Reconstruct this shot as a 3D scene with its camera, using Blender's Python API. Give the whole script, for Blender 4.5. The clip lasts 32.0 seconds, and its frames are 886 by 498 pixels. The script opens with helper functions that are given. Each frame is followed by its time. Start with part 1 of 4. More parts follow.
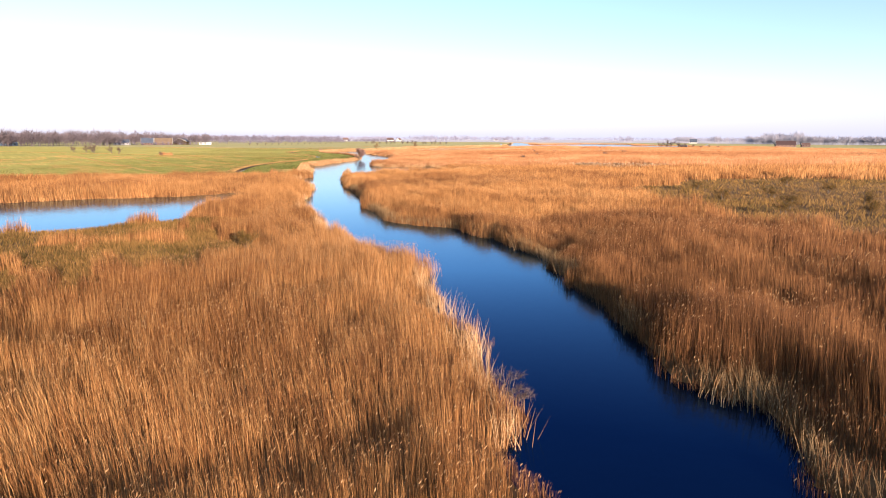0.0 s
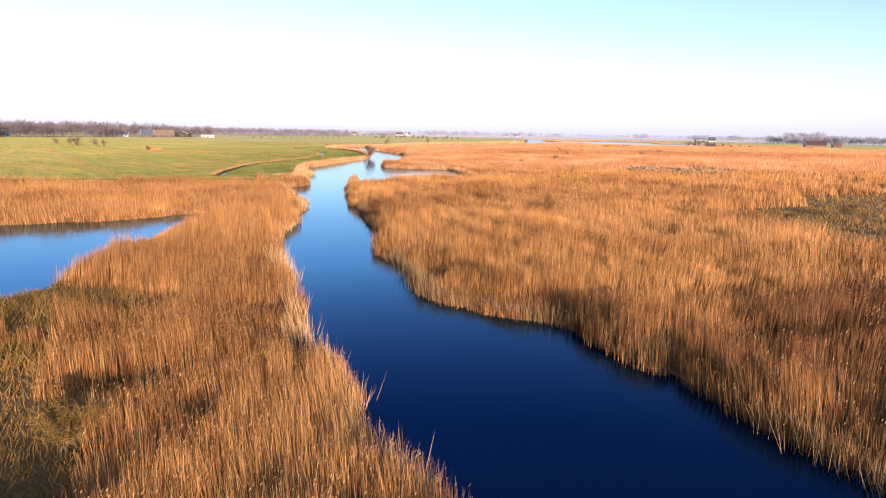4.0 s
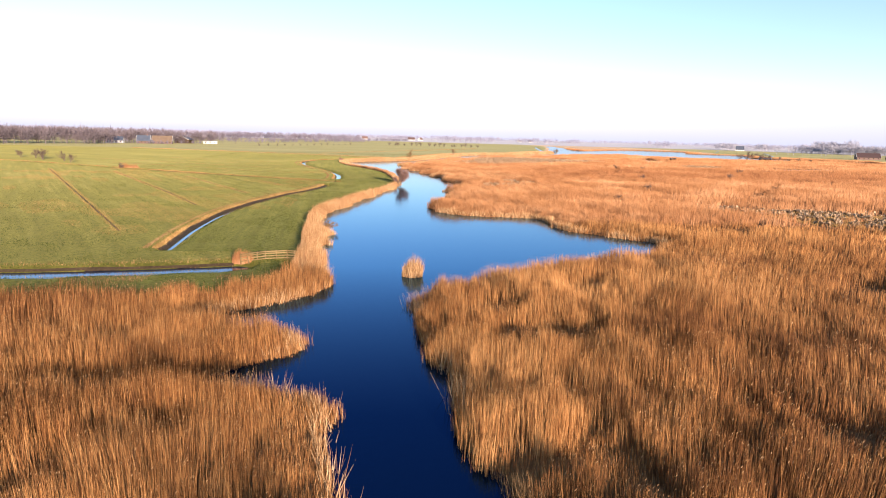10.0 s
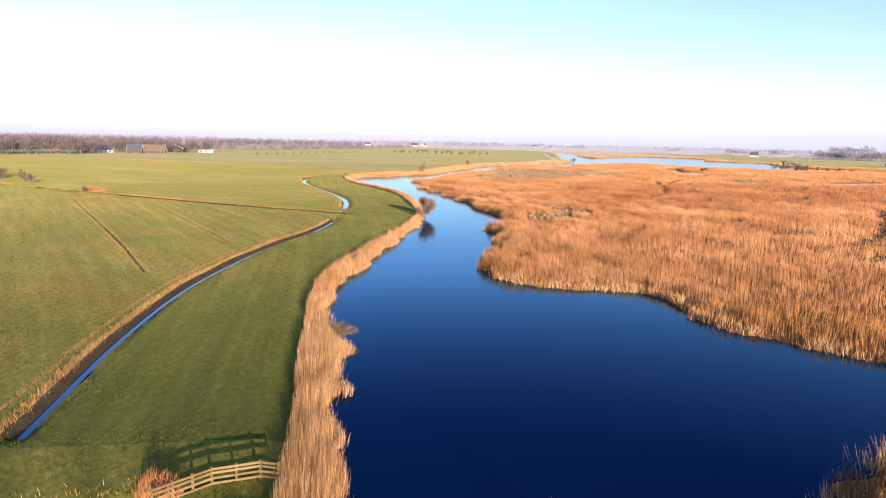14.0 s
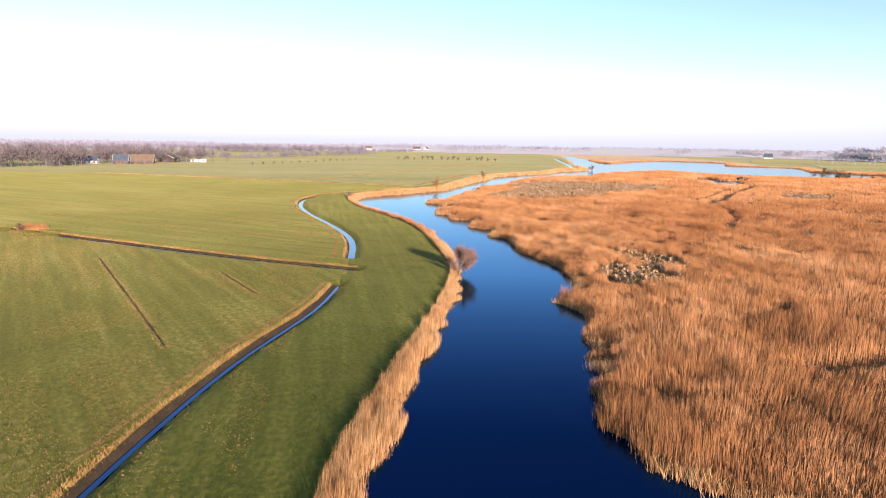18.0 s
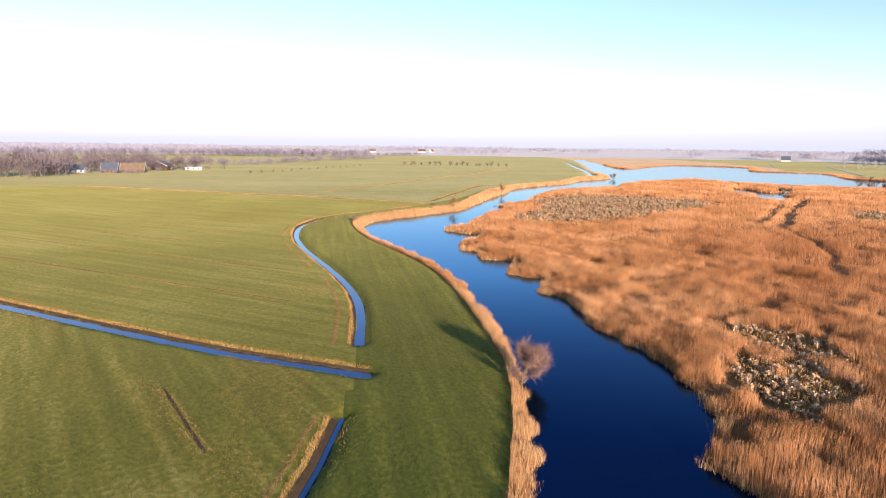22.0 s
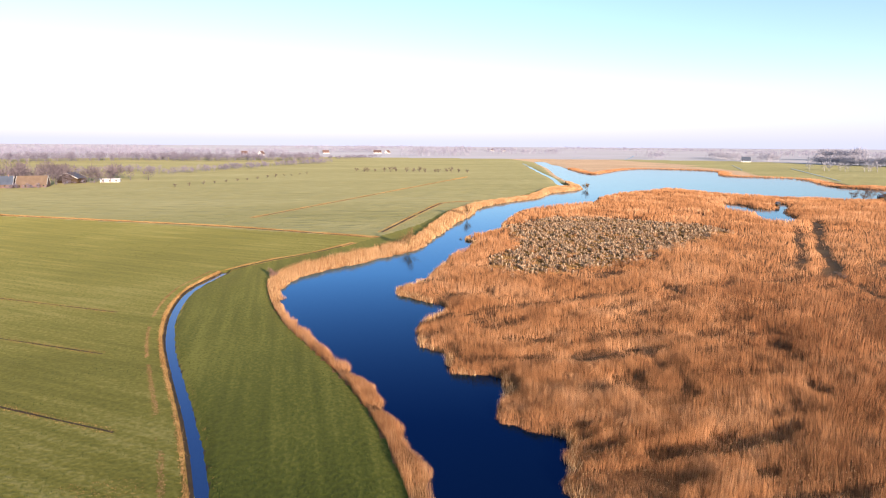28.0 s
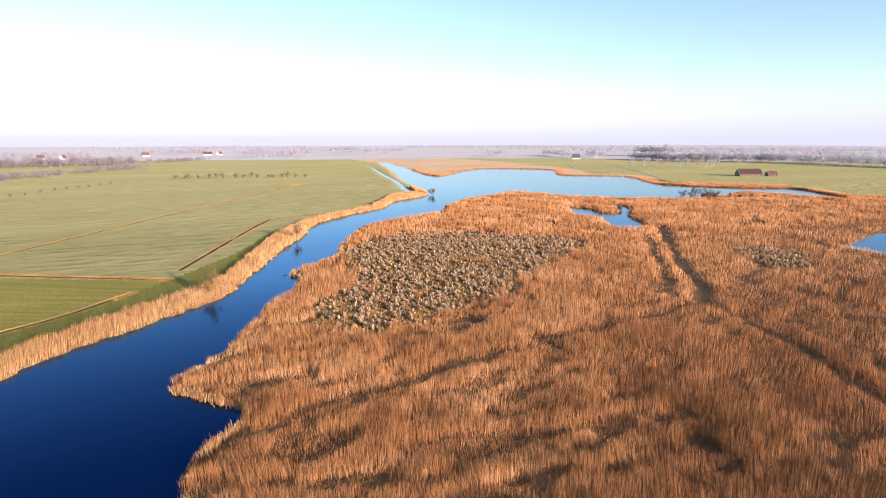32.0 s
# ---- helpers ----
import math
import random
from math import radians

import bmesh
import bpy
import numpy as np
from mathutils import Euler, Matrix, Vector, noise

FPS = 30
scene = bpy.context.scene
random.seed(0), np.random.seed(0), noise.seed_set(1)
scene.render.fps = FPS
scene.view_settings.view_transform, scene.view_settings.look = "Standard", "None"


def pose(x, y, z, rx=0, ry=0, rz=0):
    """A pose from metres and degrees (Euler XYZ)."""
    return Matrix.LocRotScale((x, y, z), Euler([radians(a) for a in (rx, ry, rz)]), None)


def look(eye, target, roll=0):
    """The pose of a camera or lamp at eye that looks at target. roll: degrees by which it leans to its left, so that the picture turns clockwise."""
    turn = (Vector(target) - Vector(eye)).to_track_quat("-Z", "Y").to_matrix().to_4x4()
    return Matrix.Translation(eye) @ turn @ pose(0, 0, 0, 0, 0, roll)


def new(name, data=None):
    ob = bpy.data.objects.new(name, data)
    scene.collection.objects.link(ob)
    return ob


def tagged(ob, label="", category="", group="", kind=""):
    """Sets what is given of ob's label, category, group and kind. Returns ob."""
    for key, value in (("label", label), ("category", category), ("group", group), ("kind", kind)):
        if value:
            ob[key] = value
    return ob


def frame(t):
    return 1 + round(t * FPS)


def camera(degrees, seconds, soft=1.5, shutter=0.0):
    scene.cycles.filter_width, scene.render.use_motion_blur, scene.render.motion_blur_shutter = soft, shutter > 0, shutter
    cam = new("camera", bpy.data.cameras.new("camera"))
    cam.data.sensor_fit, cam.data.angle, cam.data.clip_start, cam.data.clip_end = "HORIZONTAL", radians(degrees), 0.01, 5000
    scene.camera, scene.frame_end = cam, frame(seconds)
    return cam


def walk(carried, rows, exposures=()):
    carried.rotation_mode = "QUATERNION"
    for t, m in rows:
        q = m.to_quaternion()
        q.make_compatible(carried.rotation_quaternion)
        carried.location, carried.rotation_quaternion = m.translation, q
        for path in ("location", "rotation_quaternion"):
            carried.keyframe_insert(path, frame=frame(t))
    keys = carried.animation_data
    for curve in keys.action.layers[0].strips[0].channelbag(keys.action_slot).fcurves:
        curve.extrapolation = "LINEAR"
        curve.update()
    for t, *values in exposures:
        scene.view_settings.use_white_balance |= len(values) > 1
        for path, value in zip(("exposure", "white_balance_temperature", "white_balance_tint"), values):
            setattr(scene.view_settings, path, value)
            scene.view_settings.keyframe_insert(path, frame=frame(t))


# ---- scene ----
cam = camera(74.0, 32.0, soft=1.05)
PATH = [
    (0, (-25.46, 9.96, 9.81), (-22.378, 29.366, 6.107), 0.26),
    (0.5, (-24.90, 13.37, 9.67), (-21.872, 32.785, 5.924), 0.31),
    (1, (-24.44, 16.93, 9.58), (-21.501, 36.348, 5.814), 0.38),
    (2, (-24.12, 24.88, 9.71), (-21.259, 44.295, 5.881), 0.58),
    (3, (-24.64, 34.23, 10.18), (-21.779, 53.641, 6.303), 0.81),
    (3.5, (-25.01, 38.99, 10.36), (-22.138, 58.397, 6.480), 0.89),
    (5.5, (-25.82, 56.18, 10.75), (-23.104, 75.619, 6.899), 1.26),
    (6, (-26.42, 61.14, 11.18), (-23.723, 80.577, 7.326), 1.26),
    (7, (-27.63, 71.24, 12.09), (-24.978, 90.692, 8.263), 1.25),
    (8, (-28.66, 81.69, 13.07), (-26.043, 101.154, 9.270), 1.35),
    (9, (-29.76, 92.45, 14.13), (-27.204, 111.921, 10.333), 1.42),
    (10, (-31.18, 102.75, 15.01), (-28.578, 122.221, 11.252), 1.47),
    (11, (-32.29, 112.86, 16.00), (-29.676, 132.326, 12.248), 1.66),
    (12, (-33.24, 122.59, 16.94), (-30.627, 142.066, 13.232), 1.61),
    (13, (-34.04, 132.20, 17.76), (-31.452, 151.686, 14.074), 1.54),
    (14, (-34.58, 141.91, 18.66), (-32.030, 161.409, 15.036), 1.33),
    (14.5, (-34.86, 146.87, 19.13), (-32.317, 166.370, 15.517), 1.25),
    (16.5, (-35.84, 168.19, 21.29), (-33.335, 187.708, 17.704), 0.92),
    (17, (-36.29, 173.21, 21.90), (-33.783, 192.724, 18.326), 0.87),
    (18, (-37.16, 182.90, 23.17), (-34.643, 202.421, 19.604), 0.86),
    (19, (-37.85, 192.19, 24.31), (-35.368, 211.707, 20.739), 0.87),
    (20, (-38.47, 201.55, 25.51), (-36.011, 221.073, 21.961), 0.77),
    (21, (-38.66, 210.73, 26.74), (-36.236, 230.264, 23.192), 0.70),
    (22, (-38.69, 220.02, 27.97), (-36.297, 239.561, 24.426), 0.70),
    (23, (-38.09, 229.13, 29.29), (-35.729, 248.666, 25.726), 0.67),
    (24, (-36.94, 238.40, 30.55), (-34.634, 257.947, 26.991), 0.52),
    (25, (-35.82, 247.71, 31.80), (-33.519, 267.254, 28.224), 0.41),
    (25.5, (-35.18, 252.33, 32.43), (-32.887, 271.876, 28.846), 0.37),
    (27.5, (-31.21, 271.12, 34.55), (-28.294, 290.571, 30.948), 0.52),
    (28, (-30.01, 275.66, 35.01), (-26.235, 294.974, 31.417), 0.48),
    (28.5, (-28.73, 280.18, 35.45), (-24.014, 299.286, 31.868), 0.40),
    (29, (-27.27, 284.72, 35.90), (-21.864, 303.640, 32.326), 0.31),
    (29.5, (-25.63, 289.24, 36.34), (-19.764, 308.025, 32.752), 0.26),
    (30, (-23.73, 293.80, 36.80), (-17.604, 312.495, 33.212), 0.21),
    (30.5, (-21.64, 298.29, 37.26), (-15.113, 316.850, 33.667), 0.17),
    (31, (-19.39, 302.70, 37.72), (-12.146, 320.995, 34.114), 0.11),
    (31.5, (-17.00, 307.06, 38.15), (-9.120, 325.081, 34.523), 0.05),
    (32, (-14.40, 311.53, 38.61), (-5.830, 329.231, 34.977), -0.00),
]
EXPOSURES = [(0.0, 0.95, 5950, 20), (32.0, 0.95, 5950, 20)]
walk(cam, [(t, look(eye, target, roll)) for t, eye, target, roll in PATH], EXPOSURES)

# ---- light ----
SUN_FROM = Vector((0.30, -0.95, 0.0)).normalized()
SUN_HEIGHT = radians(10.5)
world = bpy.data.worlds.new("sky")
scene.world = world
world.use_nodes = True
wn = world.node_tree.nodes
sky = wn.new("ShaderNodeTexSky")
sky.sky_type = "NISHITA"
sky.sun_disc = False
sky.sun_elevation = SUN_HEIGHT
sky.sun_rotation = math.atan2(SUN_FROM.x, SUN_FROM.y)
sky.air_density, sky.dust_density, sky.ozone_density = 1.0, 0.35, 1.6
wn["Background"].inputs["Strength"].default_value = 0.140
wl = world.node_tree.links
where, split, ramp = wn.new("ShaderNodeTexCoord"), wn.new("ShaderNodeSeparateXYZ"), wn.new("ShaderNodeValToRGB")
wl.new(where.outputs["Generated"], split.inputs[0])
wl.new(split.outputs["Z"], ramp.inputs[0])
# thin winter haze low over the horizon
ramp.color_ramp.elements[0].position, ramp.color_ramp.elements[0].color = 0.0, (0.9, 0.9, 0.9, 1)
ramp.color_ramp.elements[1].position, ramp.color_ramp.elements[1].color = 0.085, (0, 0, 0, 1)
haze = wn.new("ShaderNodeMixRGB")
haze.inputs["Color2"].default_value = (2.95, 3.08, 3.75, 1)
wl.new(ramp.outputs[0], haze.inputs["Fac"])
wl.new(sky.outputs[0], haze.inputs["Color1"])
wl.new(haze.outputs[0], wn["Background"].inputs["Color"])
lamp = bpy.data.lights.new("sun", "SUN")
lamp.energy, lamp.angle, lamp.color = 5.0, radians(0.6), (1.0, 0.79, 0.55)
sun = new("sun", lamp)
sun.matrix_world = look(Vector((0, 0, 200)), Vector((0, 0, 200)) - SUN_FROM * math.cos(SUN_HEIGHT) * 10 - Vector((0, 0, math.sin(SUN_HEIGHT) * 10)))


# ---- materials ----
def material(name, colours, scale=1.0, fine=12.0, rough=0.8, bump=0.0, island=0.0, stretch=(1, 1, 1), spec=0.2, metal=0.0, per_object=0.0, depth=0.1, fuzz=0.0):
    """Two scales of noise choose between three colours; island and per_object vary single pieces."""
    m = bpy.data.materials.new(name)
    m.use_nodes = True
    n, l = m.node_tree.nodes, m.node_tree.links
    b = n["Principled BSDF"]
    b.inputs["Roughness"].default_value = rough
    b.inputs["Specular IOR Level"].default_value = spec
    b.inputs["Metallic"].default_value = metal
    if fuzz:
        b.inputs["Sheen Weight"].default_value, b.inputs["Sheen Roughness"].default_value = fuzz, 0.6
        b.inputs["Sheen Tint"].default_value = (*colours[-1], 1)
    geo, mp = n.new("ShaderNodeTexCoord"), n.new("ShaderNodeMapping")
    mp.inputs["Scale"].default_value = stretch
    l.new(geo.outputs["Object"], mp.inputs["Vector"])
    big, small = n.new("ShaderNodeTexNoise"), n.new("ShaderNodeTexNoise")
    big.inputs["Scale"].default_value, big.inputs["Detail"].default_value = scale, 4
    small.inputs["Scale"].default_value, small.inputs["Detail"].default_value = fine, 5
    for t in (big, small):
        l.new(mp.outputs[0], t.inputs["Vector"])
    add = n.new("ShaderNodeMath")
    add.operation = "MULTIPLY_ADD"
    add.inputs[1].default_value = 0.55
    l.new(big.outputs["Fac"], add.inputs[0])
    half = n.new("ShaderNodeMath")
    half.operation = "MULTIPLY"
    half.inputs[1].default_value = 0.45
    l.new(small.outputs["Fac"], half.inputs[0])
    l.new(half.outputs[0], add.inputs[2])
    value = add.outputs[0]
    for amount, kind, socket in ((island, "ShaderNodeNewGeometry", "Random Per Island"), (per_object, "ShaderNodeObjectInfo", "Random")):
        if amount:
            rnd, mix = n.new(kind), n.new("ShaderNodeMath")
            mix.operation = "MULTIPLY_ADD"
            mix.inputs[1].default_value = amount
            l.new(rnd.outputs[socket], mix.inputs[0])
            sub = n.new("ShaderNodeMath")
            sub.operation = "SUBTRACT"
            sub.inputs[1].default_value = amount / 2
            l.new(value, sub.inputs[0])
            l.new(sub.outputs[0], mix.inputs[2])
            value = mix.outputs[0]
    ramp = n.new("ShaderNodeValToRGB")
    e = ramp.color_ramp.elements
    e[0].position, e[1].position = 0.32, 0.70
    e[0].color, e[1].color = (*colours[0], 1), (*colours[-1], 1)
    if len(colours) > 2:
        e.new(0.5).color = (*colours[1], 1)
    l.new(value, ramp.inputs[0])
    l.new(ramp.outputs[0], b.inputs["Base Color"])
    if bump:
        bn = n.new("ShaderNodeBump")
        bn.inputs["Strength"].default_value, bn.inputs["Distance"].default_value = bump, depth
        l.new(small.outputs["Fac"], bn.inputs["Height"])
        l.new(bn.outputs[0], b.inputs["Normal"])
    return m


# REED and REED_RUST are lifted towards pink: distance haze put into their colour.
REED = material("reed_gold", [(0.21, 0.088, 0.034), (0.40, 0.183, 0.071), (0.63, 0.355, 0.178)], 0.05, 0.5, 0.75, island=0.13)
REED_TAWNY = material("reed_tawny", [(0.14, 0.055, 0.016), (0.33, 0.139, 0.039), (0.60, 0.315, 0.112)], 0.06, 0.9, 0.75, island=0.36)
REED_RUST = material("reed_rust", [(0.14, 0.053, 0.019), (0.29, 0.118, 0.042), (0.46, 0.22, 0.095)], 0.06, 0.5, 0.75, island=0.13)
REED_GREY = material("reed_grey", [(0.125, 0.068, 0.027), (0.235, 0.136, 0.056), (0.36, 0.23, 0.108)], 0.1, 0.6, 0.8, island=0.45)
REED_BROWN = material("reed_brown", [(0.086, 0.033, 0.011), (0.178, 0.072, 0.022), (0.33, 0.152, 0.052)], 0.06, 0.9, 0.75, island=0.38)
REED_PALE = material("reed_pale", [(0.27, 0.125, 0.042), (0.48, 0.26, 0.105), (0.68, 0.44, 0.22)], 0.1, 1.6, 0.75, island=0.7)
PLUME = material("reed_plume", [(0.28, 0.14, 0.055), (0.48, 0.29, 0.135)], 0.1, 0.7, 0.85, island=0.4)
SEDGE = material("sedge_straw", [(0.33, 0.20, 0.108), (0.49, 0.32, 0.185), (0.64, 0.47, 0.295)], 0.1, 0.8, 0.8, island=0.4)
HERB = material("marsh_herb", [(0.080, 0.054, 0.013), (0.170, 0.097, 0.024), (0.31, 0.165, 0.048)], 0.14, 0.8, 0.8, island=0.4)
LITTER = material("reed_litter", [(0.105, 0.050, 0.017), (0.185, 0.092, 0.031), (0.28, 0.150, 0.056)], 0.08, 2.5, 0.95, bump=0.6)
def grass_material(name, colours, turn, streak):
    """Grazed grass: wide patches, pale streaks the way it was mown, and fine tufts."""
    m = bpy.data.materials.new(name)
    m.use_nodes = True
    n, l = m.node_tree.nodes, m.node_tree.links
    b = n["Principled BSDF"]
    b.inputs["Roughness"].default_value = 0.9
    b.inputs["Specular IOR Level"].default_value = 0.1
    b.inputs["Sheen Weight"].default_value, b.inputs["Sheen Roughness"].default_value = 0.42, 0.5
    b.inputs["Sheen Tint"].default_value = (0.30, 0.265, 0.07, 1)
    co = n.new("ShaderNodeTexCoord")
    total = None
    for scale, squeeze, weight, detail in ((0.018, (1, 1, 1), 0.30, 3), (0.62, (1, streak, 1), 0.27, 5), (0.12, (1, 0.12, 1), 0.12, 3), (2.1, (1, 0.7, 1), 0.28, 9)):
        turned, squeezed, tex, mul = n.new("ShaderNodeMapping"), n.new("ShaderNodeMapping"), n.new("ShaderNodeTexNoise"), n.new("ShaderNodeMath")
        turned.inputs["Rotation"].default_value = (0, 0, radians(turn))
        squeezed.inputs["Scale"].default_value = squeeze
        l.new(co.outputs["Object"], turned.inputs["Vector"])
        l.new(turned.outputs[0], squeezed.inputs["Vector"])
        l.new(squeezed.outputs[0], tex.inputs["Vector"])
        tex.inputs["Scale"].default_value, tex.inputs["Detail"].default_value = scale, detail
        mul.operation = "MULTIPLY_ADD"
        mul.inputs[1].default_value, mul.inputs[2].default_value = weight, 0.0
        l.new(tex.outputs["Fac"], mul.inputs[0])
        if total is not None:
            l.new(total, mul.inputs[2])
        total = mul.outputs[0]
    ramp = n.new("ShaderNodeValToRGB")
    e = ramp.color_ramp.elements
    e[0].position, e[1].position = 0.405, 0.60
    e[0].color, e[1].color = (*colours[0], 1), (*colours[2], 1)
    e.new(0.5).color = (*colours[1], 1)
    l.new(total, ramp.inputs[0])
    l.new(ramp.outputs[0], b.inputs["Base Color"])
    bn = n.new("ShaderNodeBump")
    bn.inputs["Strength"].default_value, bn.inputs["Distance"].default_value = 0.85, 0.13
    l.new(tex.outputs["Fac"], bn.inputs["Height"])
    l.new(bn.outputs[0], b.inputs["Normal"])
    return m


GRASS = grass_material("pasture_grass", [(0.074, 0.075, 0.010), (0.146, 0.132, 0.019), (0.31, 0.245, 0.066)], -29, 0.06)
# Northern paddock: paler, partly from distance haze mixed into its colours.
NORTH_GRASS = grass_material("paler_pasture_grass", [(0.096, 0.093, 0.013), (0.174, 0.154, 0.026), (0.31, 0.255, 0.072)], -58, 0.06)
# Darker green grass of the bank, which also carries reed shade in its colour.
SHADED_BANK_GRASS = grass_material("shaded_bank_grass", [(0.024, 0.041, 0.004), (0.062, 0.080, 0.009), (0.155, 0.150, 0.025)], -4, 0.05)
BLADE = material("grass_blade", [(0.025, 0.040, 0.005), (0.058, 0.074, 0.010), (0.105, 0.112, 0.020)], 0.05, 0.7, 0.8, island=0.5)
STRAW = material("dead_grass", [(0.20, 0.11, 0.035), (0.33, 0.19, 0.065), (0.46, 0.29, 0.115)], 0.1, 0.8, 0.8, island=0.4)
# Far ground: aerial haze is put into the base colours of both.
HAZED_FAR_GRASS = material("hazed_far_pasture", [(0.150, 0.149, 0.044), (0.228, 0.210, 0.073), (0.33, 0.288, 0.122)], 0.010, 0.12, 0.95, stretch=(0.6, 1.5, 1), bump=0.8, depth=2.0, fuzz=0.5)
HAZED_DISTANT = material("hazed_distant_fields", [(0.20, 0.205, 0.165), (0.27, 0.265, 0.25), (0.32, 0.305, 0.335)], 0.0035, 0.02, 0.95, stretch=(0.5, 1.4, 1), bump=0.6, depth=2.0, fuzz=0.5)
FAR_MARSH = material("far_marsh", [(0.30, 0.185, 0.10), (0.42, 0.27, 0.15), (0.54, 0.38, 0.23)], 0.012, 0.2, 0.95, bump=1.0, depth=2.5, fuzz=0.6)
MUD = material("ditch_mud", [(0.045, 0.029, 0.014), (0.10, 0.066, 0.033)], 0.5, 4, 0.92, bump=0.4)
BARK = material("grey_bark", [(0.10, 0.075, 0.055), (0.22, 0.17, 0.13)], 1.5, 14, 0.9, bump=0.4)
GARDEN_TWIG = material("garden_bare_twigs", [(0.105, 0.082, 0.09), (0.215, 0.175, 0.185)], 0.03, 0.3, 0.95, island=0.3)
# Distance haze is mixed into these twig colours, paler and bluer than bare wood.
HAZED_FAR_TWIG = material("hazed_far_twigs", [(0.155, 0.135, 0.172), (0.28, 0.245, 0.295)], 0.02, 0.2, 0.95, island=0.3)
HAZED_MID_TWIG = material("hazed_lilac_twigs", [(0.33, 0.315, 0.36), (0.43, 0.41, 0.455)], 0.015, 0.15, 0.95, island=0.3)
HAZE_TWIG = material("hazed_distant_twigs", [(0.25, 0.235, 0.30), (0.40, 0.38, 0.45)], 0.01, 0.1, 0.95, island=0.3)
TWIG = material("bare_twigs", [(0.09, 0.06, 0.05), (0.20, 0.14, 0.11)], 0.2, 2, 0.9, island=0.4)
TWIG_RED = material("willow_twigs", [(0.19, 0.108, 0.085), (0.35, 0.215, 0.17)], 0.3, 2, 0.85, island=0.4)
WOOD = material("weathered_wood", [(0.14, 0.092, 0.037), (0.29, 0.20, 0.085)], 1.5, 18, 0.85, bump=0.3, stretch=(1, 1, 0.3), per_object=0.2)
BRICK = material("brick_wall", [(0.15, 0.095, 0.085), (0.26, 0.17, 0.14)], 0.4, 5, 0.9, per_object=0.4)
WHITEWALL = material("whitewashed_wall", [(0.66, 0.63, 0.58), (0.8, 0.78, 0.74)], 0.4, 5, 0.8)
THATCH = material("thatch", [(0.15, 0.10, 0.065), (0.25, 0.18, 0.12)], 0.3, 4, 0.95, bump=0.4)
TILE = material("roof_tiles", [(0.09, 0.055, 0.05), (0.17, 0.105, 0.085)], 0.3, 5, 0.7, per_object=0.5)
DARKROOF = material("slate_roof", [(0.06, 0.072, 0.10), (0.12, 0.138, 0.175)], 0.3, 5, 0.5)
PANE = material("window_glass", [(0.02, 0.025, 0.03), (0.04, 0.045, 0.05)], 1, 5, 0.1, spec=0.6)


def water_material(name="still_water", deep=(0.001, 0.004, 0.012, 1), steep=(0.036, 0.120, 0.365, 1), middle=(0.34, 0.64, 1.0, 1)):
    """Dark clear water: a deep body and a gloss that grows, and loses its blue, towards the grazing angle."""
    m = bpy.data.materials.new(name)
    m.use_nodes = True
    n, l = m.node_tree.nodes, m.node_tree.links
    n.remove(n["Principled BSDF"])
    body, gloss, mix, fres, ramp = n.new("ShaderNodeBsdfDiffuse"), n.new("ShaderNodeBsdfGlossy"), n.new("ShaderNodeMixShader"), n.new("ShaderNodeFresnel"), n.new("ShaderNodeValToRGB")
    body.inputs["Color"].default_value = deep
    gloss.inputs["Roughness"].default_value = 0.10
    fres.inputs["IOR"].default_value = 2.1
    e = ramp.color_ramp.elements
    e[0].position, e[0].color = 0.19, steep
    e[1].position, e[1].color = 0.66, (0.66, 0.81, 1.0, 1)
    e.new(0.36).color = middle
    co = n.new("ShaderNodeTexCoord")
    a, c = n.new("ShaderNodeTexNoise"), n.new("ShaderNodeTexNoise")
    a.inputs["Scale"].default_value, a.inputs["Detail"].default_value = 1.6, 4
    c.inputs["Scale"].default_value, c.inputs["Detail"].default_value = 0.05, 3
    mul = n.new("ShaderNodeMath")
    mul.operation = "MULTIPLY"
    for t in (a, c):
        l.new(co.outputs["Object"], t.inputs["Vector"])
    l.new(a.outputs["Fac"], mul.inputs[0])
    l.new(c.outputs["Fac"], mul.inputs[1])
    bn = n.new("ShaderNodeBump")
    bn.inputs["Strength"].default_value, bn.inputs["Distance"].default_value = 0.3, 0.05
    l.new(mul.outputs[0], bn.inputs["Height"])
    l.new(bn.outputs[0], gloss.inputs["Normal"])
    l.new(fres.outputs[0], ramp.inputs[0])
    l.new(ramp.outputs[0], gloss.inputs["Color"])
    l.new(fres.outputs[0], mix.inputs[0])
    l.new(body.outputs[0], mix.inputs[1])
    l.new(gloss.outputs[0], mix.inputs[2])
    l.new(mix.outputs[0], n["Material Output"].inputs["Surface"])
    return m


WATER = water_material()
DITCH = water_material("ditch_water", (0.014, 0.027, 0.06, 1), (0.34, 0.54, 0.97, 1), (0.82, 0.88, 1.0, 1))

# ---- the plan, in metres ----
LEFT_SOUTH = [(-17, -80), (-20, 0), (-20.2, 22), (-20.3, 30), (-19.8, 38), (-20.9, 45.8), (-20.2, 51.3), (-20.8, 54.5), (-23.6, 58.8), (-25.8, 62.5), (-25.4, 65.5), (-28.2, 73.5),
    (-29.6, 80.5), (-30, 84.5), (-30.6, 88), (-32, 94), (-33.4, 101), (-32.7, 108.5), (-33, 116), (-32.9, 123), (-33.1, 127), (-33.7, 130.2), (-33.4, 132.3), (-34.5, 134.6), (-37.4, 135.8), (-40.6, 137.8),
    (-39.2, 140.6), (-36.9, 141.8), (-35.9, 144.2), (-38.3, 146.3), (-41.4, 148), (-44.6, 150.6), (-41.4, 153.6), (-38.6, 155), (-35.4, 160.3), (-36.4, 170.5), (-37.7, 180.5), (-36.7, 188), (-36.8, 194.7), (-39.3, 203), (-39, 214)]
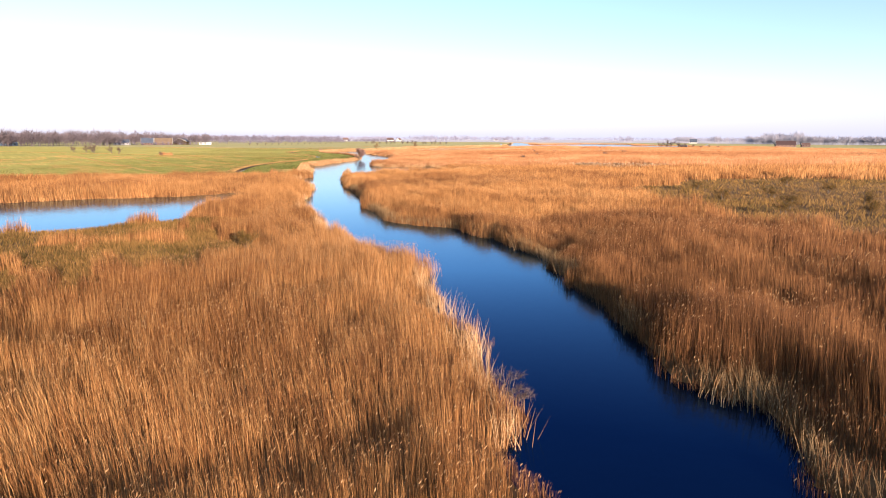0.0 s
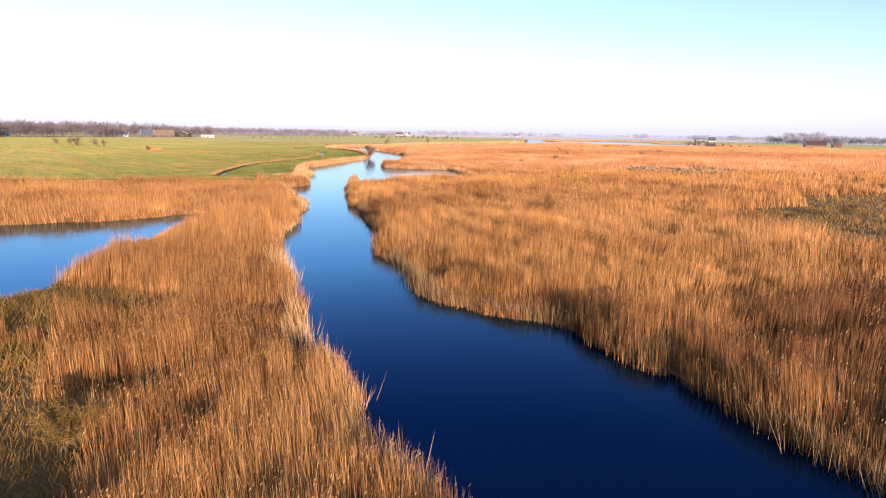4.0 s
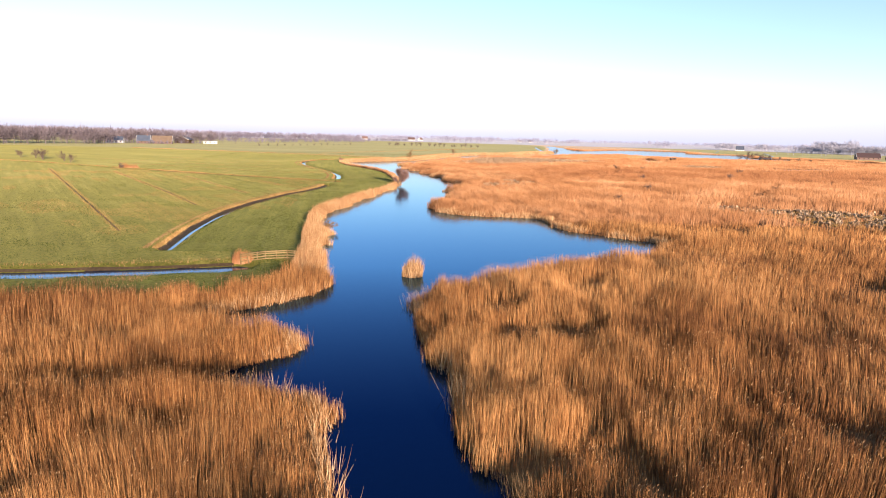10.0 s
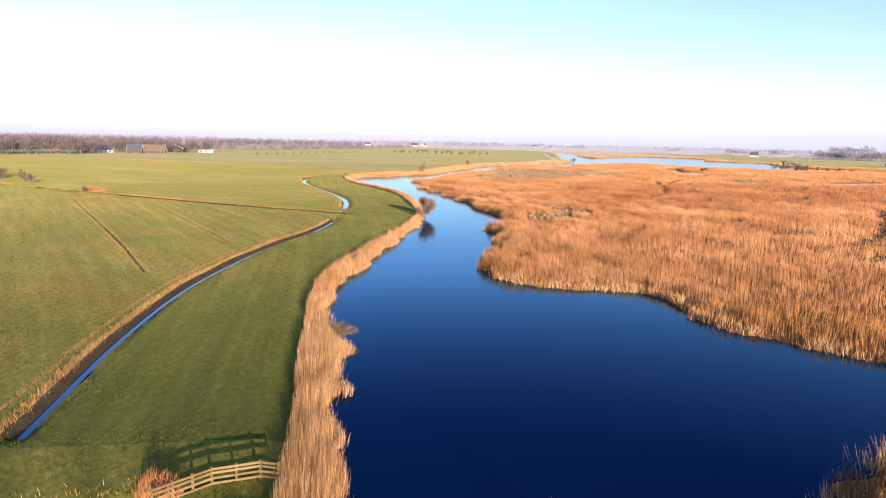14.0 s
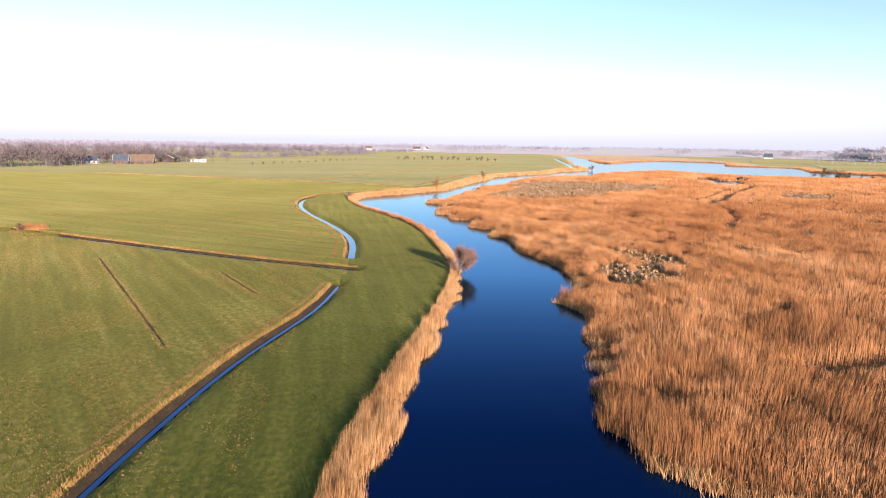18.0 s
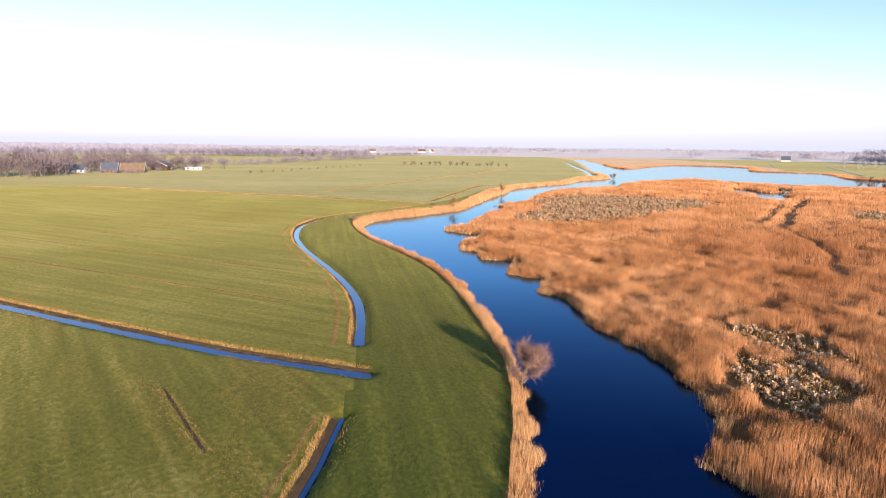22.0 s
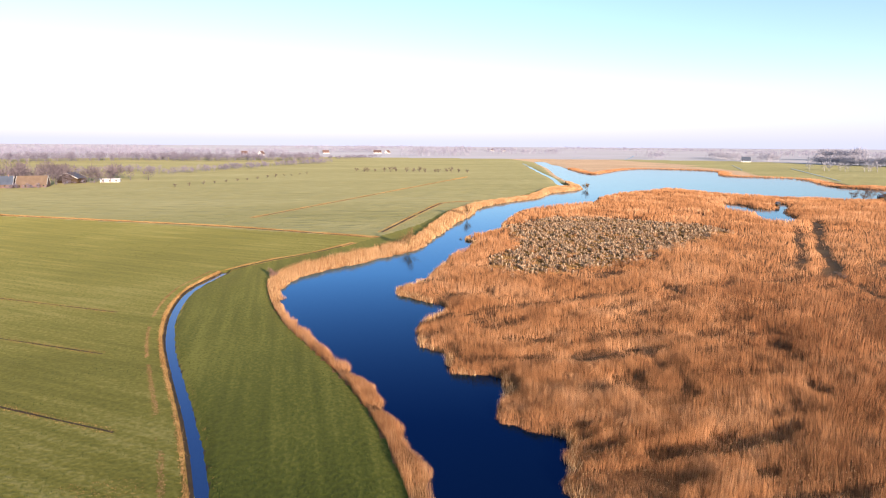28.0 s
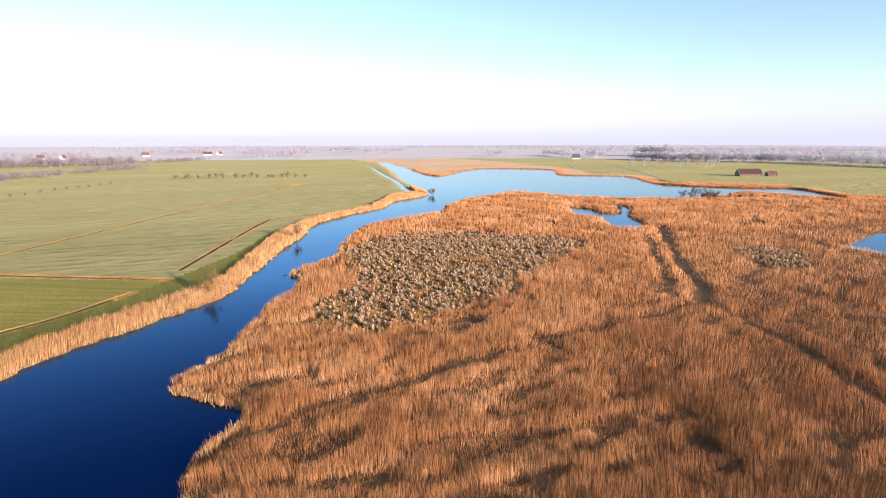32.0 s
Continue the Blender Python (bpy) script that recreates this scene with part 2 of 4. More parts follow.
LEFT_NORTH = [(-36, 226), (-30.3, 247), (-23.1, 273), (-19.9, 300), (-20.3, 319), (-21, 335), (-23.3, 350), (-29, 365.5), (-36.4, 386), (-40, 402.5), (-41.5, 418),
    (-37.3, 430), (-25, 441.5), (-13, 452.5), (-2, 464), (9.4, 490), (14.8, 502), (24.4, 525), (35, 546), (52, 585), (76, 611), (99, 630), (125, 668), (158, 695),
    (172, 735), (190, 800), (209, 870), (262, 1035), (338, 1300)]
LAKE_FAR = [(352, 1300), (290, 1040), (262, 900), (341, 984), (398, 1024), (457, 961), (399, 858), (441, 803), (392, 713), (393, 682), (416, 643), (447, 616), (427, 580), (409, 553)]
LAKE_NEAR = [(400, 546), (393, 570), (390, 592), (381, 614), (350, 600), (308, 594), (284, 606), (258, 627), (243, 644), (231, 685), (200, 672), (174, 659), (140, 626)]
RIGHT_NORTH = [(122, 597), (90, 579), (68.5, 565), (44.6, 519), (38.4, 502), (19.5, 483), (19.5, 470), (7.5, 450.7), (4, 442), (-6.8, 420), (-12.8, 413), (-15, 407.8),
    (-6, 394.5), (-12.6, 384), (-14.8, 372), (-11.5, 368.5), (-11.8, 359.5), (-4.8, 356), (-9.2, 341.5), (-2.5, 337.5), (-6.7, 326), (-3.7, 321), (-3.2, 311.8),
    (-4.2, 302.6), (-2.2, 296), (-1, 285), (-3.7, 272), (-9, 264), (-7.3, 257), (-11.6, 247.5), (-11.2, 245), (-14.2, 239), (-12.4, 236), (-15.7, 232.6), (-17.5, 227)]
RIGHT_SOUTH = [(-17, 220), (-11.6, 214.7), (-1.5, 212), (2.2, 208), (1.5, 200), (5, 192), (9.8, 188), (12.5, 184), (4.5, 172.5), (-1.5, 172), (-11.5, 166.9), (-21.6, 159),
    (-26.3, 156), (-26.8, 150), (-26, 137), (-25.6, 128), (-24, 116), (-23, 103), (-22.6, 92), (-21.4, 87.5), (-21.8, 83.5), (-20.5, 79), (-16.8, 75.8), (-13.3, 72.5), (-11.6, 66.5),
    (-10.7, 62), (-9.9, 56), (-10.2, 49.5), (-10.4, 41.5), (-11.5, 36), (-12, 31), (-10.3, 27), (-12, 23), (-11, 5), (-9, -80)]
POND_WEST = [(-41.8, 119.5), (-44, 120.5), (-49, 117.5), (-55, 114), (-66, 111), (-80, 104), (-100, 98), (-96, 84), (-80, 78), (-60, 75.5), (-49.5, 79.5), (-45.6, 83.5), (-44.6, 88),
    (-44.6, 94), (-44.2, 99), (-42.8, 105), (-42.2, 112)]
POND_EAST = [(200, 586), (183, 559), (183, 539), (170, 515), (177, 507), (190, 519), (200, 538), (231, 571), (233, 580), (207, 553), (201, 564), (207, 576)]
POND_FAR_EAST = [(212, 438), (237, 447), (262, 452), (258, 440), (228, 428), (212, 424)]
FIELD_EDGE = [(-400, 142), (-260, 145), (-170, 147), (-120, 149), (-90, 151.3), (-71, 153), (-49, 155.6), (-44.6, 156.8), (-42, 158.4), (-39.8, 161), (-39, 166), (-39.6, 181), (-40.4, 194), (-41, 210), (-40.4, 219), (-38.1, 229), (-33.2, 244.5), (-25.7, 270), (-22.1, 288),
    (-21.9, 305), (-23.2, 332), (-26.1, 350), (-30.9, 366), (-40.3, 393), (-45.2, 424), (-39.5, 440), (-27, 453.5), (-14.5, 467), (0.8, 485.5), (15, 523), (32, 564), (55, 600),
    (97, 640), (135, 700), (158, 715), (168, 745), (186, 805), (205, 875), (258, 1038), (334, 1300)]
DITCHES = [  # centre line, width of the water
    ([(-400, 158), (-260, 161), (-160, 163.2), (-105, 164.5), (-71, 165.2), (-56, 166.4), (-45.6, 168.1)], 3.2),
    ([(-55.7, 178), (-56.2, 184.7), (-56.8, 193), (-57, 203), (-56.7, 213), (-55.1, 225), (-51.2, 243), (-44.7, 262.6), (-42.0, 276.6)], 0.8),
    ([(-40.6, 299), (-40.6, 308), (-40.9, 317.5), (-42.7, 330.1), (-47.3, 347.3), (-54, 368), (-58.4, 383), (-61.6, 401), (-61.9, 419), (-57.5, 437)], 1.2),
    ([(-57.5, 437), (-47.2, 449.5), (-34.7, 460.5), (-21.6, 476.5)], 0.7),
    ([(-260, 425), (-190, 381), (-145, 352), (-121, 337), (-97, 321.5), (-76, 308.2), (-59, 298), (-39.6, 288)], 1.6),
    ([(-210, 590), (-140, 556), (-100, 537), (-69.7, 522), (-44, 506), (-13, 487)], 1.1),
    ([(-64, 550), (-28, 614), (106, 850)], 0.7),
    ([(-10.5, 499), (26, 588), (40, 608), (77, 618)], 0.5),
    ([(291, 1225), (226, 980), (189, 835), (164, 752), (159, 728)], 4.0),
    ([(190, 505), (179, 496), (152, 464), (128.5, 437.6), (115.5, 420), (103, 408)], 0.5),
    ([(632, 1026), (543, 892), (457, 764)], 1.8), ([(575, 1413), (690, 1600), (806, 1800)], 2.6), ([(502, 1512), (614, 1701)], 2.2), ([(624, 1144), (536, 1009), (515, 980)], 1.4)]
FURROWS = [[(-156.9, 320.5), (-97, 213.6), (-74.8, 174.3)], [(-140.5, 325), (-87, 228.7), (-66.3, 191.3)], [(-117.3, 319), (-78.4, 249.7), (-64, 222.5)], [(-88.2, 300.3), (-69.6, 266.6), (-59.2, 247.5)], [(-62, 285.2), (-53.6, 270.4)],
    [(-140, 375), (-109.4, 356.5), (-52.3, 321.2)], [(-160, 408), (-128.6, 389.8), (-55.9, 346.9)], [(-120, 405), (-66.8, 375.5)], [(-140, 437), (-72.5, 400.5)]]
TRAILS = [([(-4, 388), (23.3, 394.2), (55.7, 400.3), (87, 404), (99, 406.4)], 1.3), ([(99, 406), (98.3, 396.6), (90, 376.6), (83, 362), (60, 330)], 0.8),
    ([(162, 487), (131.3, 450.7), (98, 412.5)], 1.4), ([(171, 487), (141, 450.7), (106, 410)], 1.2), ([(20, 192), (70, 200), (130, 190)], 1.8), ([(10, 235), (60, 243), (120, 300)], 1.3), ([(186, 502), (152, 464), (128.5, 437.6), (115.5, 420), (101, 406)], 1.6)]
SEDGES = [[(39.9, 505.8), (71, 531), (99, 525), (129, 488), (92.5, 459.7), (70.8, 445.2), (57.5, 429.2), (37.8, 425.8), (27, 422.2), (15.3, 419.9), (15, 436.9), (34.1, 463)],
    [(16, 302), (28, 298), (26, 287), (13, 274), (5, 277)], [(173, 453), (181, 438), (158.4, 418.8), (151.3, 426.6)], [(45.5, 232.3), (64.3, 221.5), (88.5, 212.3), (70.4, 193.6), (52.6, 205.2)]]
MEADOWS = [[(-62, 73), (-54, 80), (-44, 82.5), (-38.5, 78), (-33.5, 66), (-32.5, 58.5), (-35, 52.5), (-40, 48.5), (-46, 43.5), (-58, 41), (-74, 40), (-84, 60)],
    [(21, 74), (21, 98), (27, 116), (40, 124), (70, 143), (105, 130), (110, 90), (44, 60), (26, 60)]]


# ---- plan geometry ----
def curve(points, step=2.0):
    """A smooth line through the points (Catmull-Rom), cut into short steps."""
    p = np.array(points, float)
    p = np.vstack([2 * p[0] - p[1], p, 2 * p[-1] - p[-2]])
    out = []
    for a, b, c, d in zip(p[:-3], p[1:-2], p[2:-1], p[3:]):
        k = max(2, min(12, int(np.linalg.norm(c - b) / step)))
        t = np.linspace(0, 1, k, endpoint=False)[:, None]
        out.append(0.5 * (2 * b + (c - a) * t + (2 * a - 5 * b + 4 * c - d) * t**2 + (3 * b - a - 3 * c + d) * t**3))
    return np.vstack(out + [p[-2:-1]])


def to_line(q, line):
    """The distance of each point q from an open line of few pieces."""
    out = np.full(len(q), 1e9)
    for a, b in zip(line[:-1], line[1:]):
        ab, v = b - a, q - a
        t = np.clip(v @ ab / (ab @ ab + 1e-9), 0, 1)[:, None]
        out = np.minimum(out, np.hypot(*(v - t * ab).T))
    return out


def inside(q, ring):
    res = np.zeros(len(q), bool)
    x, y = q.T
    for (x0, y0), (x1, y1) in zip(ring, np.roll(ring, -1, 0)):
        if y0 != y1:
            res ^= ((y0 > y) != (y1 > y)) & (x < (x1 - x0) * (y - y0) / (y1 - y0) + x0)
    return res


class Chart:
    """A square map of distances from lines and rings, told apart up to reach, in a fine and a coarse sheet."""

    def __init__(self, reach, lines=(), rings=()):
        self.reach, self.sheets = reach, []
        for x0, y0, x1, y1, cell in ((-135, -30, 310, 780, 0.5), (-1000, -150, 1000, 1500, 3.0)):
            nx, ny = int((x1 - x0) / cell) + 1, int((y1 - y0) / cell) + 1
            d = np.full((ny, nx), float(reach))
            xs, ys = x0 + np.arange(nx) * cell, y0 + np.arange(ny) * cell
            for line, half in lines:
                self.press(d, xs, ys, cell, line, half)
            for ring in rings:
                e = np.full((ny, nx), float(reach))
                closed = np.vstack([ring, ring[:1]])
                self.press(e, xs, ys, cell, closed, 0.0)
                p, r = closed[:-1], closed[1:]
                for j, y in enumerate(ys):
                    k = (p[:, 1] > y) != (r[:, 1] > y)
                    if k.any():
                        cross = np.sort(p[k, 0] + (y - p[k, 1]) / (r[k, 1] - p[k, 1]) * (r[k, 0] - p[k, 0]))
                        odd = np.searchsorted(cross, xs) % 2 == 1
                        e[j, odd] *= -1
                d = np.minimum(d, e)
            self.sheets.append((x0, y0, cell, d))

    def press(self, d, xs, ys, cell, line, half):
        m = self.reach + half
        for a, b in zip(line[:-1], line[1:]):
            n = max(1, int(np.hypot(*(b - a)) / 25))
            for k in range(n):
                p, r = a + (b - a) * k / n, a + (b - a) * (k + 1) / n
                i0, i1 = np.searchsorted(xs, [min(p[0], r[0]) - m, max(p[0], r[0]) + m])
                j0, j1 = np.searchsorted(ys, [min(p[1], r[1]) - m, max(p[1], r[1]) + m])
                if i0 == i1 or j0 == j1:
                    continue
                vx, vy = xs[i0:i1][None] - p[0], ys[j0:j1][:, None] - p[1]
                ux, uy = r - p
                t = np.clip((vx * ux + vy * uy) / (ux * ux + uy * uy + 1e-9), 0, 1)
                block = d[j0:j1, i0:i1]
                np.minimum(block, np.hypot(vx - t * ux, vy - t * uy) - half, out=block)

    def __call__(self, q):
        out = np.full(len(q), float(self.reach))
        left = np.ones(len(q), bool)
        for x0, y0, cell, d in self.sheets:
            fx, fy = (q[:, 0] - x0) / cell, (q[:, 1] - y0) / cell
            k = left & (fx >= 0) & (fy >= 0) & (fx < d.shape[1] - 1) & (fy < d.shape[0] - 1)
            i, j = fx[k].astype(int), fy[k].astype(int)
            u, v = fx[k] - i, fy[k] - j
            out[k] = (d[j, i] * (1 - u) + d[j, i + 1] * u) * (1 - v) + (d[j + 1, i] * (1 - u) + d[j + 1, i + 1] * u) * v
            left &= ~k
        return out


def lattice(ix, iy, seed):
    h = np.sin(ix * 127.1 + iy * 311.7 + seed * 74.7) * 43758.5453
    return h - np.floor(h)


def wave(q, size, seed=0):
    """Smooth value noise, 0 to 1, with features of that size in metres."""
    p = q / size
    i = np.floor(p)
    f = p - i
    f = f * f * (3 - 2 * f)
    a, b = lattice(i[:, 0], i[:, 1], seed), lattice(i[:, 0] + 1, i[:, 1], seed)
    c, d = lattice(i[:, 0], i[:, 1] + 1, seed), lattice(i[:, 0] + 1, i[:, 1] + 1, seed)
    return (a * (1 - f[:, 0]) + b * f[:, 0]) * (1 - f[:, 1]) + (c * (1 - f[:, 0]) + d * f[:, 0]) * f[:, 1]


RIVER = np.vstack([curve(LEFT_SOUTH), curve(LEFT_NORTH), curve(LAKE_FAR), curve(LAKE_NEAR), curve(RIGHT_NORTH), curve(RIGHT_SOUTH)])
PONDS = [curve(p + p[:1]) for p in (POND_WEST, POND_EAST, POND_FAR_EAST)]
LINES = [(curve(c, 4), w) for c, w in DITCHES]
FIELD = np.vstack([curve(FIELD_EDGE, 5), [(500, 4500), (-4500, 4500), (-4500, 100)]])
EAST_FIELD = np.array([(430, 560), (470, 640), (430, 690), (420, 720), (470, 800), (440, 850), (500, 960), (560, 1200), (600, 4500), (4500, 4500), (4500, -200), (900, -200), (640, 300), (480, 500)], float)
BANK = np.array([(-56, 176), (-57, 205), (-55, 225), (-51.2, 243), (-44.7, 262.6), (-40.6, 287), (-40.7, 318), (-47.3, 347.3), (-58.4, 383), (-61.9, 415), (-57, 438), (-34.7, 460.5), (-14, 486), (8, 520), (28, 565), (60, 606), (95, 645), (135, 708), (160, 730), (175, 725), (100, 630), (40, 560), (0, 470), (-30, 440), (-44, 420), (-20, 330), (-20, 290), (-36, 225), (-36, 176)], float)
LEFT_RING = np.vstack([curve(LEFT_SOUTH), curve(LEFT_NORTH), [(-4500, 1300), (-4500, -80)]])
OPEN_WATER = Chart(6.0, rings=[RIVER] + PONDS)
DITCH_WATER = Chart(6.0, lines=[(c, w / 2) for i, (c, w) in enumerate(LINES) if i not in (3, 5, 6, 7)])
PASTURE = Chart(8.0, rings=[FIELD])
WEST = Chart(6.0, rings=[LEFT_RING])
TROD = Chart(4.0, lines=[(curve(c, 5), w * 0.95) for c, w in TRAILS])
NO_REED = Chart(6.0, rings=[curve(p + p[:1], 4) for p in SEDGES + MEADOWS])


def to_water(q):
    """Distance from the nearest water's edge, negative on the water; the edges are ragged."""
    r = q + np.stack([wave(q, 2.6, 3) - 0.5, wave(q, 2.6, 4) - 0.5], 1) * 1.9
    d = OPEN_WATER(r)
    r = q + np.stack([wave(q, 1.5, 5) - 0.5, wave(q, 1.5, 6) - 0.5], 1) * 0.3
    return np.minimum(d, DITCH_WATER(r))


def soft(x, a, b):
    t = np.clip((x - a) / (b - a), 0, 1)
    return t * t * (3 - 2 * t)


def to_field(q):
    d = PASTURE(q)
    far = (q[:, 0] < -995) | (q[:, 1] > 1495)
    d[far] = np.where(inside(q[far], FIELD), -8.0, 8.0)
    return d


def height(q, water=None, field=None):
    """The ground's height."""
    water = to_water(q) if water is None else water
    field = to_field(q) if field is None else field
    land = 0.22 + 0.35 * soft(-field, -0.5, 2.5) + 0.06 * (wave(q, 7, 8) - 0.5)
    return np.where(water > 0, land * soft(water, 0, 1.2) + 0.02, -0.75 * soft(-water, 0, 1.1))


# ---- mesh helpers ----
def link_mesh(name, me, mat, parent=None, label=""):
    for m in mat if isinstance(mat, (list, tuple)) else [mat]:
        me.materials.append(m)
    ob = new(name, me)
    if parent is not None:
        ob.parent = parent
    if label:
        ob["label"] = label
    return ob


def part(name, bm, mat, parent=None, label=""):
    me = bpy.data.meshes.new(name)
    bm.to_mesh(me)
    bm.free()
    return link_mesh(name, me, mat, parent, label)


def mesh_of(name, verts, faces, sizes, mat, parent=None, label="", mats=None):
    """A mesh from arrays: vertices, the faces' corners in one row, and each face's number of corners."""
    me = bpy.data.meshes.new(name)
    verts, faces, sizes = np.asarray(verts, np.float32), np.asarray(faces, np.int32).ravel(), np.asarray(sizes, np.int32)
    me.vertices.add(len(verts))
    me.vertices.foreach_set("co", verts.ravel())
    me.loops.add(len(faces))
    me.loops.foreach_set("vertex_index", faces)
    me.polygons.add(len(sizes))
    me.polygons.foreach_set("loop_start", np.concatenate([[0], np.cumsum(sizes)[:-1]]).astype(np.int32))
    if mats is not None:
        me.polygons.foreach_set("material_index", np.asarray(mats, np.int32))
    me.update(calc_edges=True)
    return link_mesh(name, me, mat, parent, label)


def thing(name, place, label, category, group="", turn=0.0, scale=1.0):
    ob = new(name)
    ob.matrix_basis = Matrix.LocRotScale(place, Euler((0, 0, turn)), (scale,) * 3)
    return tagged(ob, label, category, group)


# ---- ground and water ----
def axis(stretches):
    out = []
    for a, b, s in stretches:
        out.append(np.linspace(a, b, max(1, round((b - a) / s)), endpoint=False))
    return np.concatenate(out + [[stretches[-1][1]]])


def build_ground():
    xs = axis([(-4500, -1000, 350), (-1000, -300, 50), (-300, -110, 8), (-110, -66, 1.3), (-66, 20, 0.9), (20, 110, 1.8), (110, 300, 4), (300, 520, 9), (520, 1300, 40), (1300, 4500, 320)])
    ys = axis([(-600, -20, 40), (-20, 160, 1.5), (160, 345, 1.15), (345, 480, 1.3), (480, 640, 2.4), (640, 1100, 7), (1100, 2000, 30), (2000, 4500, 250)])
    gx, gy = np.meshgrid(xs, ys)
    q = np.stack([gx.ravel(), gy.ravel()], 1)
    water, field = to_water(q), to_field(q)
    z = height(q, water, field)
    n, m = len(xs), len(ys)
    i = (np.arange(m - 1)[:, None] * n + np.arange(n - 1)).ravel()
    quads = np.stack([i, i + 1, i + n + 1, i + n], 1)
    mid = q[quads].mean(1)
    wf, ff = water[quads].mean(1), field[quads].mean(1)
    kind = np.zeros(len(quads), int)
    kind[ff < 0] = 1
    kind[(ff < 0) & (mid[:, 1] > np.interp(mid[:, 0], [-260, -40], [425, 288]))] = 6
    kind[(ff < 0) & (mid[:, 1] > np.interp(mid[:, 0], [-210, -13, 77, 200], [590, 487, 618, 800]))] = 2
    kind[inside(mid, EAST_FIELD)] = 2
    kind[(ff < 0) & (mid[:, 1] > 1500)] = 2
    kind[(ff < 0) & inside(mid, BANK)] = 5
    # Strip between ditch and reeds: the reeds' shade is put in as darker grass.
    kind[(ff < 0) & (mid[:, 0] > -300) & (mid[:, 1] < np.interp(mid[:, 0], [-400, -71, -45.6, -40], [157, 164.2, 167, 171]))] = 5
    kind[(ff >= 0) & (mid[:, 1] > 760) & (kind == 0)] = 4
    # Beyond about 1.3 km the ground takes the grey-lilac colours that imitate haze.
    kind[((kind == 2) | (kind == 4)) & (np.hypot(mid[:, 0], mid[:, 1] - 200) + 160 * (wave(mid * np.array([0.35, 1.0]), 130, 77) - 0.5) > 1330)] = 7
    kind[(ff < 0) & (wf < 0.0)] = 3
    ob = mesh_of("ground", np.column_stack([q, z]), quads, np.full(len(quads), 4), [LITTER, GRASS, HAZED_FAR_GRASS, MUD, FAR_MARSH, SHADED_BANK_GRASS, NORTH_GRASS, HAZED_DISTANT], mats=kind)
    ob.data.polygons.foreach_set("use_smooth", np.ones(len(quads), bool))
    tagged(ob, "flat green pasture and brown marsh soil reaching the horizon", "ground", kind="structure")
    bm = bmesh.new()
    bmesh.ops.create_grid(bm, x_segments=2, y_segments=2, size=1)
    bmesh.ops.transform(bm, matrix=Matrix.Translation((50, 700, 0)) @ Matrix.Diagonal((1500, 1300, 1, 1)), verts=bm.verts)
    tagged(part("water", bm, WATER), "calm dark blue river and lake water", "water", kind="structure")
    for line, w in LINES[:3] + LINES[4:5] + LINES[8:9] + LINES[10:]:
        last = (line[-1] - line[-2]) / np.hypot(*(line[-1] - line[-2]))
        line = np.vstack([line, line[-1] + last * (w / 2 + 0.5)])
        d = np.gradient(line, axis=0)
        n = np.stack([-d[:, 1], d[:, 0]], 1) / np.hypot(*d.T)[:, None] * (0.28 if w == 0.8 else w / 2 if line[0, 0] > 400 else w / 2 + 0.7)
        k, m = np.arange(len(line) - 1), len(line)
        v = np.column_stack([np.vstack([line + n, line - n]), np.full(2 * m, 0.07 if line[0, 1] < 760 or w == 4.0 and line[0, 0] < 300 else 0.64)])
        ob = mesh_of("ditch_water", v, np.stack([k, k + m, k + m + 1, k + 1], 1), np.full(m - 1, 4), DITCH)
        tagged(ob, "shallow pale grey-blue water in a field ditch", "water", kind="structure")


build_ground()

# ---- reeds ----
FLIGHT = np.array([(-24, 8), (-24, 40), (-28, 75), (-34, 130), (-38, 200), (-38, 235), (-31, 272), (-14, 312)], float)


def distance_seen(q):
    """How near to the open line of sight over the river a place lies, which rises towards the north."""
    return np.hypot(to_line(q, FLIGHT), 9.0 + np.clip(q[:, 1] - 20, 0, 290) * 0.1)


def scatter(x0, x1, y0, y1, density, cell=4.0, rng=None):
    """Random places whose number per square metre is given by density(cell centres)."""
    gx, gy = np.meshgrid(np.arange(x0, x1, cell), np.arange(y0, y1, cell))
    c = np.stack([gx.ravel(), gy.ravel()], 1) + cell / 2
    n = rng.poisson(np.clip(density(c), 0, None) * cell * cell)
    return np.repeat(c, n, 0) + (rng.random((n.sum(), 2)) - 0.5) * cell


def sway(q, tilt):
    """The way in which the wind has laid the reeds, clump by clump, less so along the bank."""
    calm = 1 - 0.6 * ((q[:, 1] > 165) & (WEST(q) < 1.2))
    a = calm * (0.26 * (wave(q, 9, 81) - 0.5) + 0.14 * (wave(q, 2.4, 82) - 0.5))
    b = calm * (0.26 * (wave(q, 9, 83) - 0.5) + 0.14 * (wave(q, 2.4, 84) - 0.5))
    return np.stack([tilt[0] + a, tilt[1] + b], 1)


def blades(q, z, h, w, rng, lean=0.10, tilt=(0.0, 0.0)):
    """Upright blades: a broad foot, a bend and a point. Returns vertices, corners, sizes and which faces are plumes."""
    n = len(q)
    a = rng.normal(0.15, 0.55, n)
    side = np.stack([np.cos(a), np.sin(a), 0 * a], 1) * (w / 2)[:, None]
    bend = np.column_stack([(sway(q, tilt) + rng.normal(0, lean * 0.7, (n, 2))) * h[:, None], h])
    foot = np.column_stack([q, z])
    mid = foot + bend * np.array([0.4, 0.4, 0.6])
    tip = foot + bend
    v = np.stack([foot - side, foot + side, mid + side * 0.75, mid - side * 0.75, tip], 1).reshape(-1, 3)
    k = np.arange(n)[:, None] * 5
    corners = np.concatenate([k + [0, 1, 2, 3], k + [3, 2, 4]], 1)
    sizes = np.tile([4, 3], n)
    return v, corners.ravel(), sizes, np.zeros(2 * n, int)


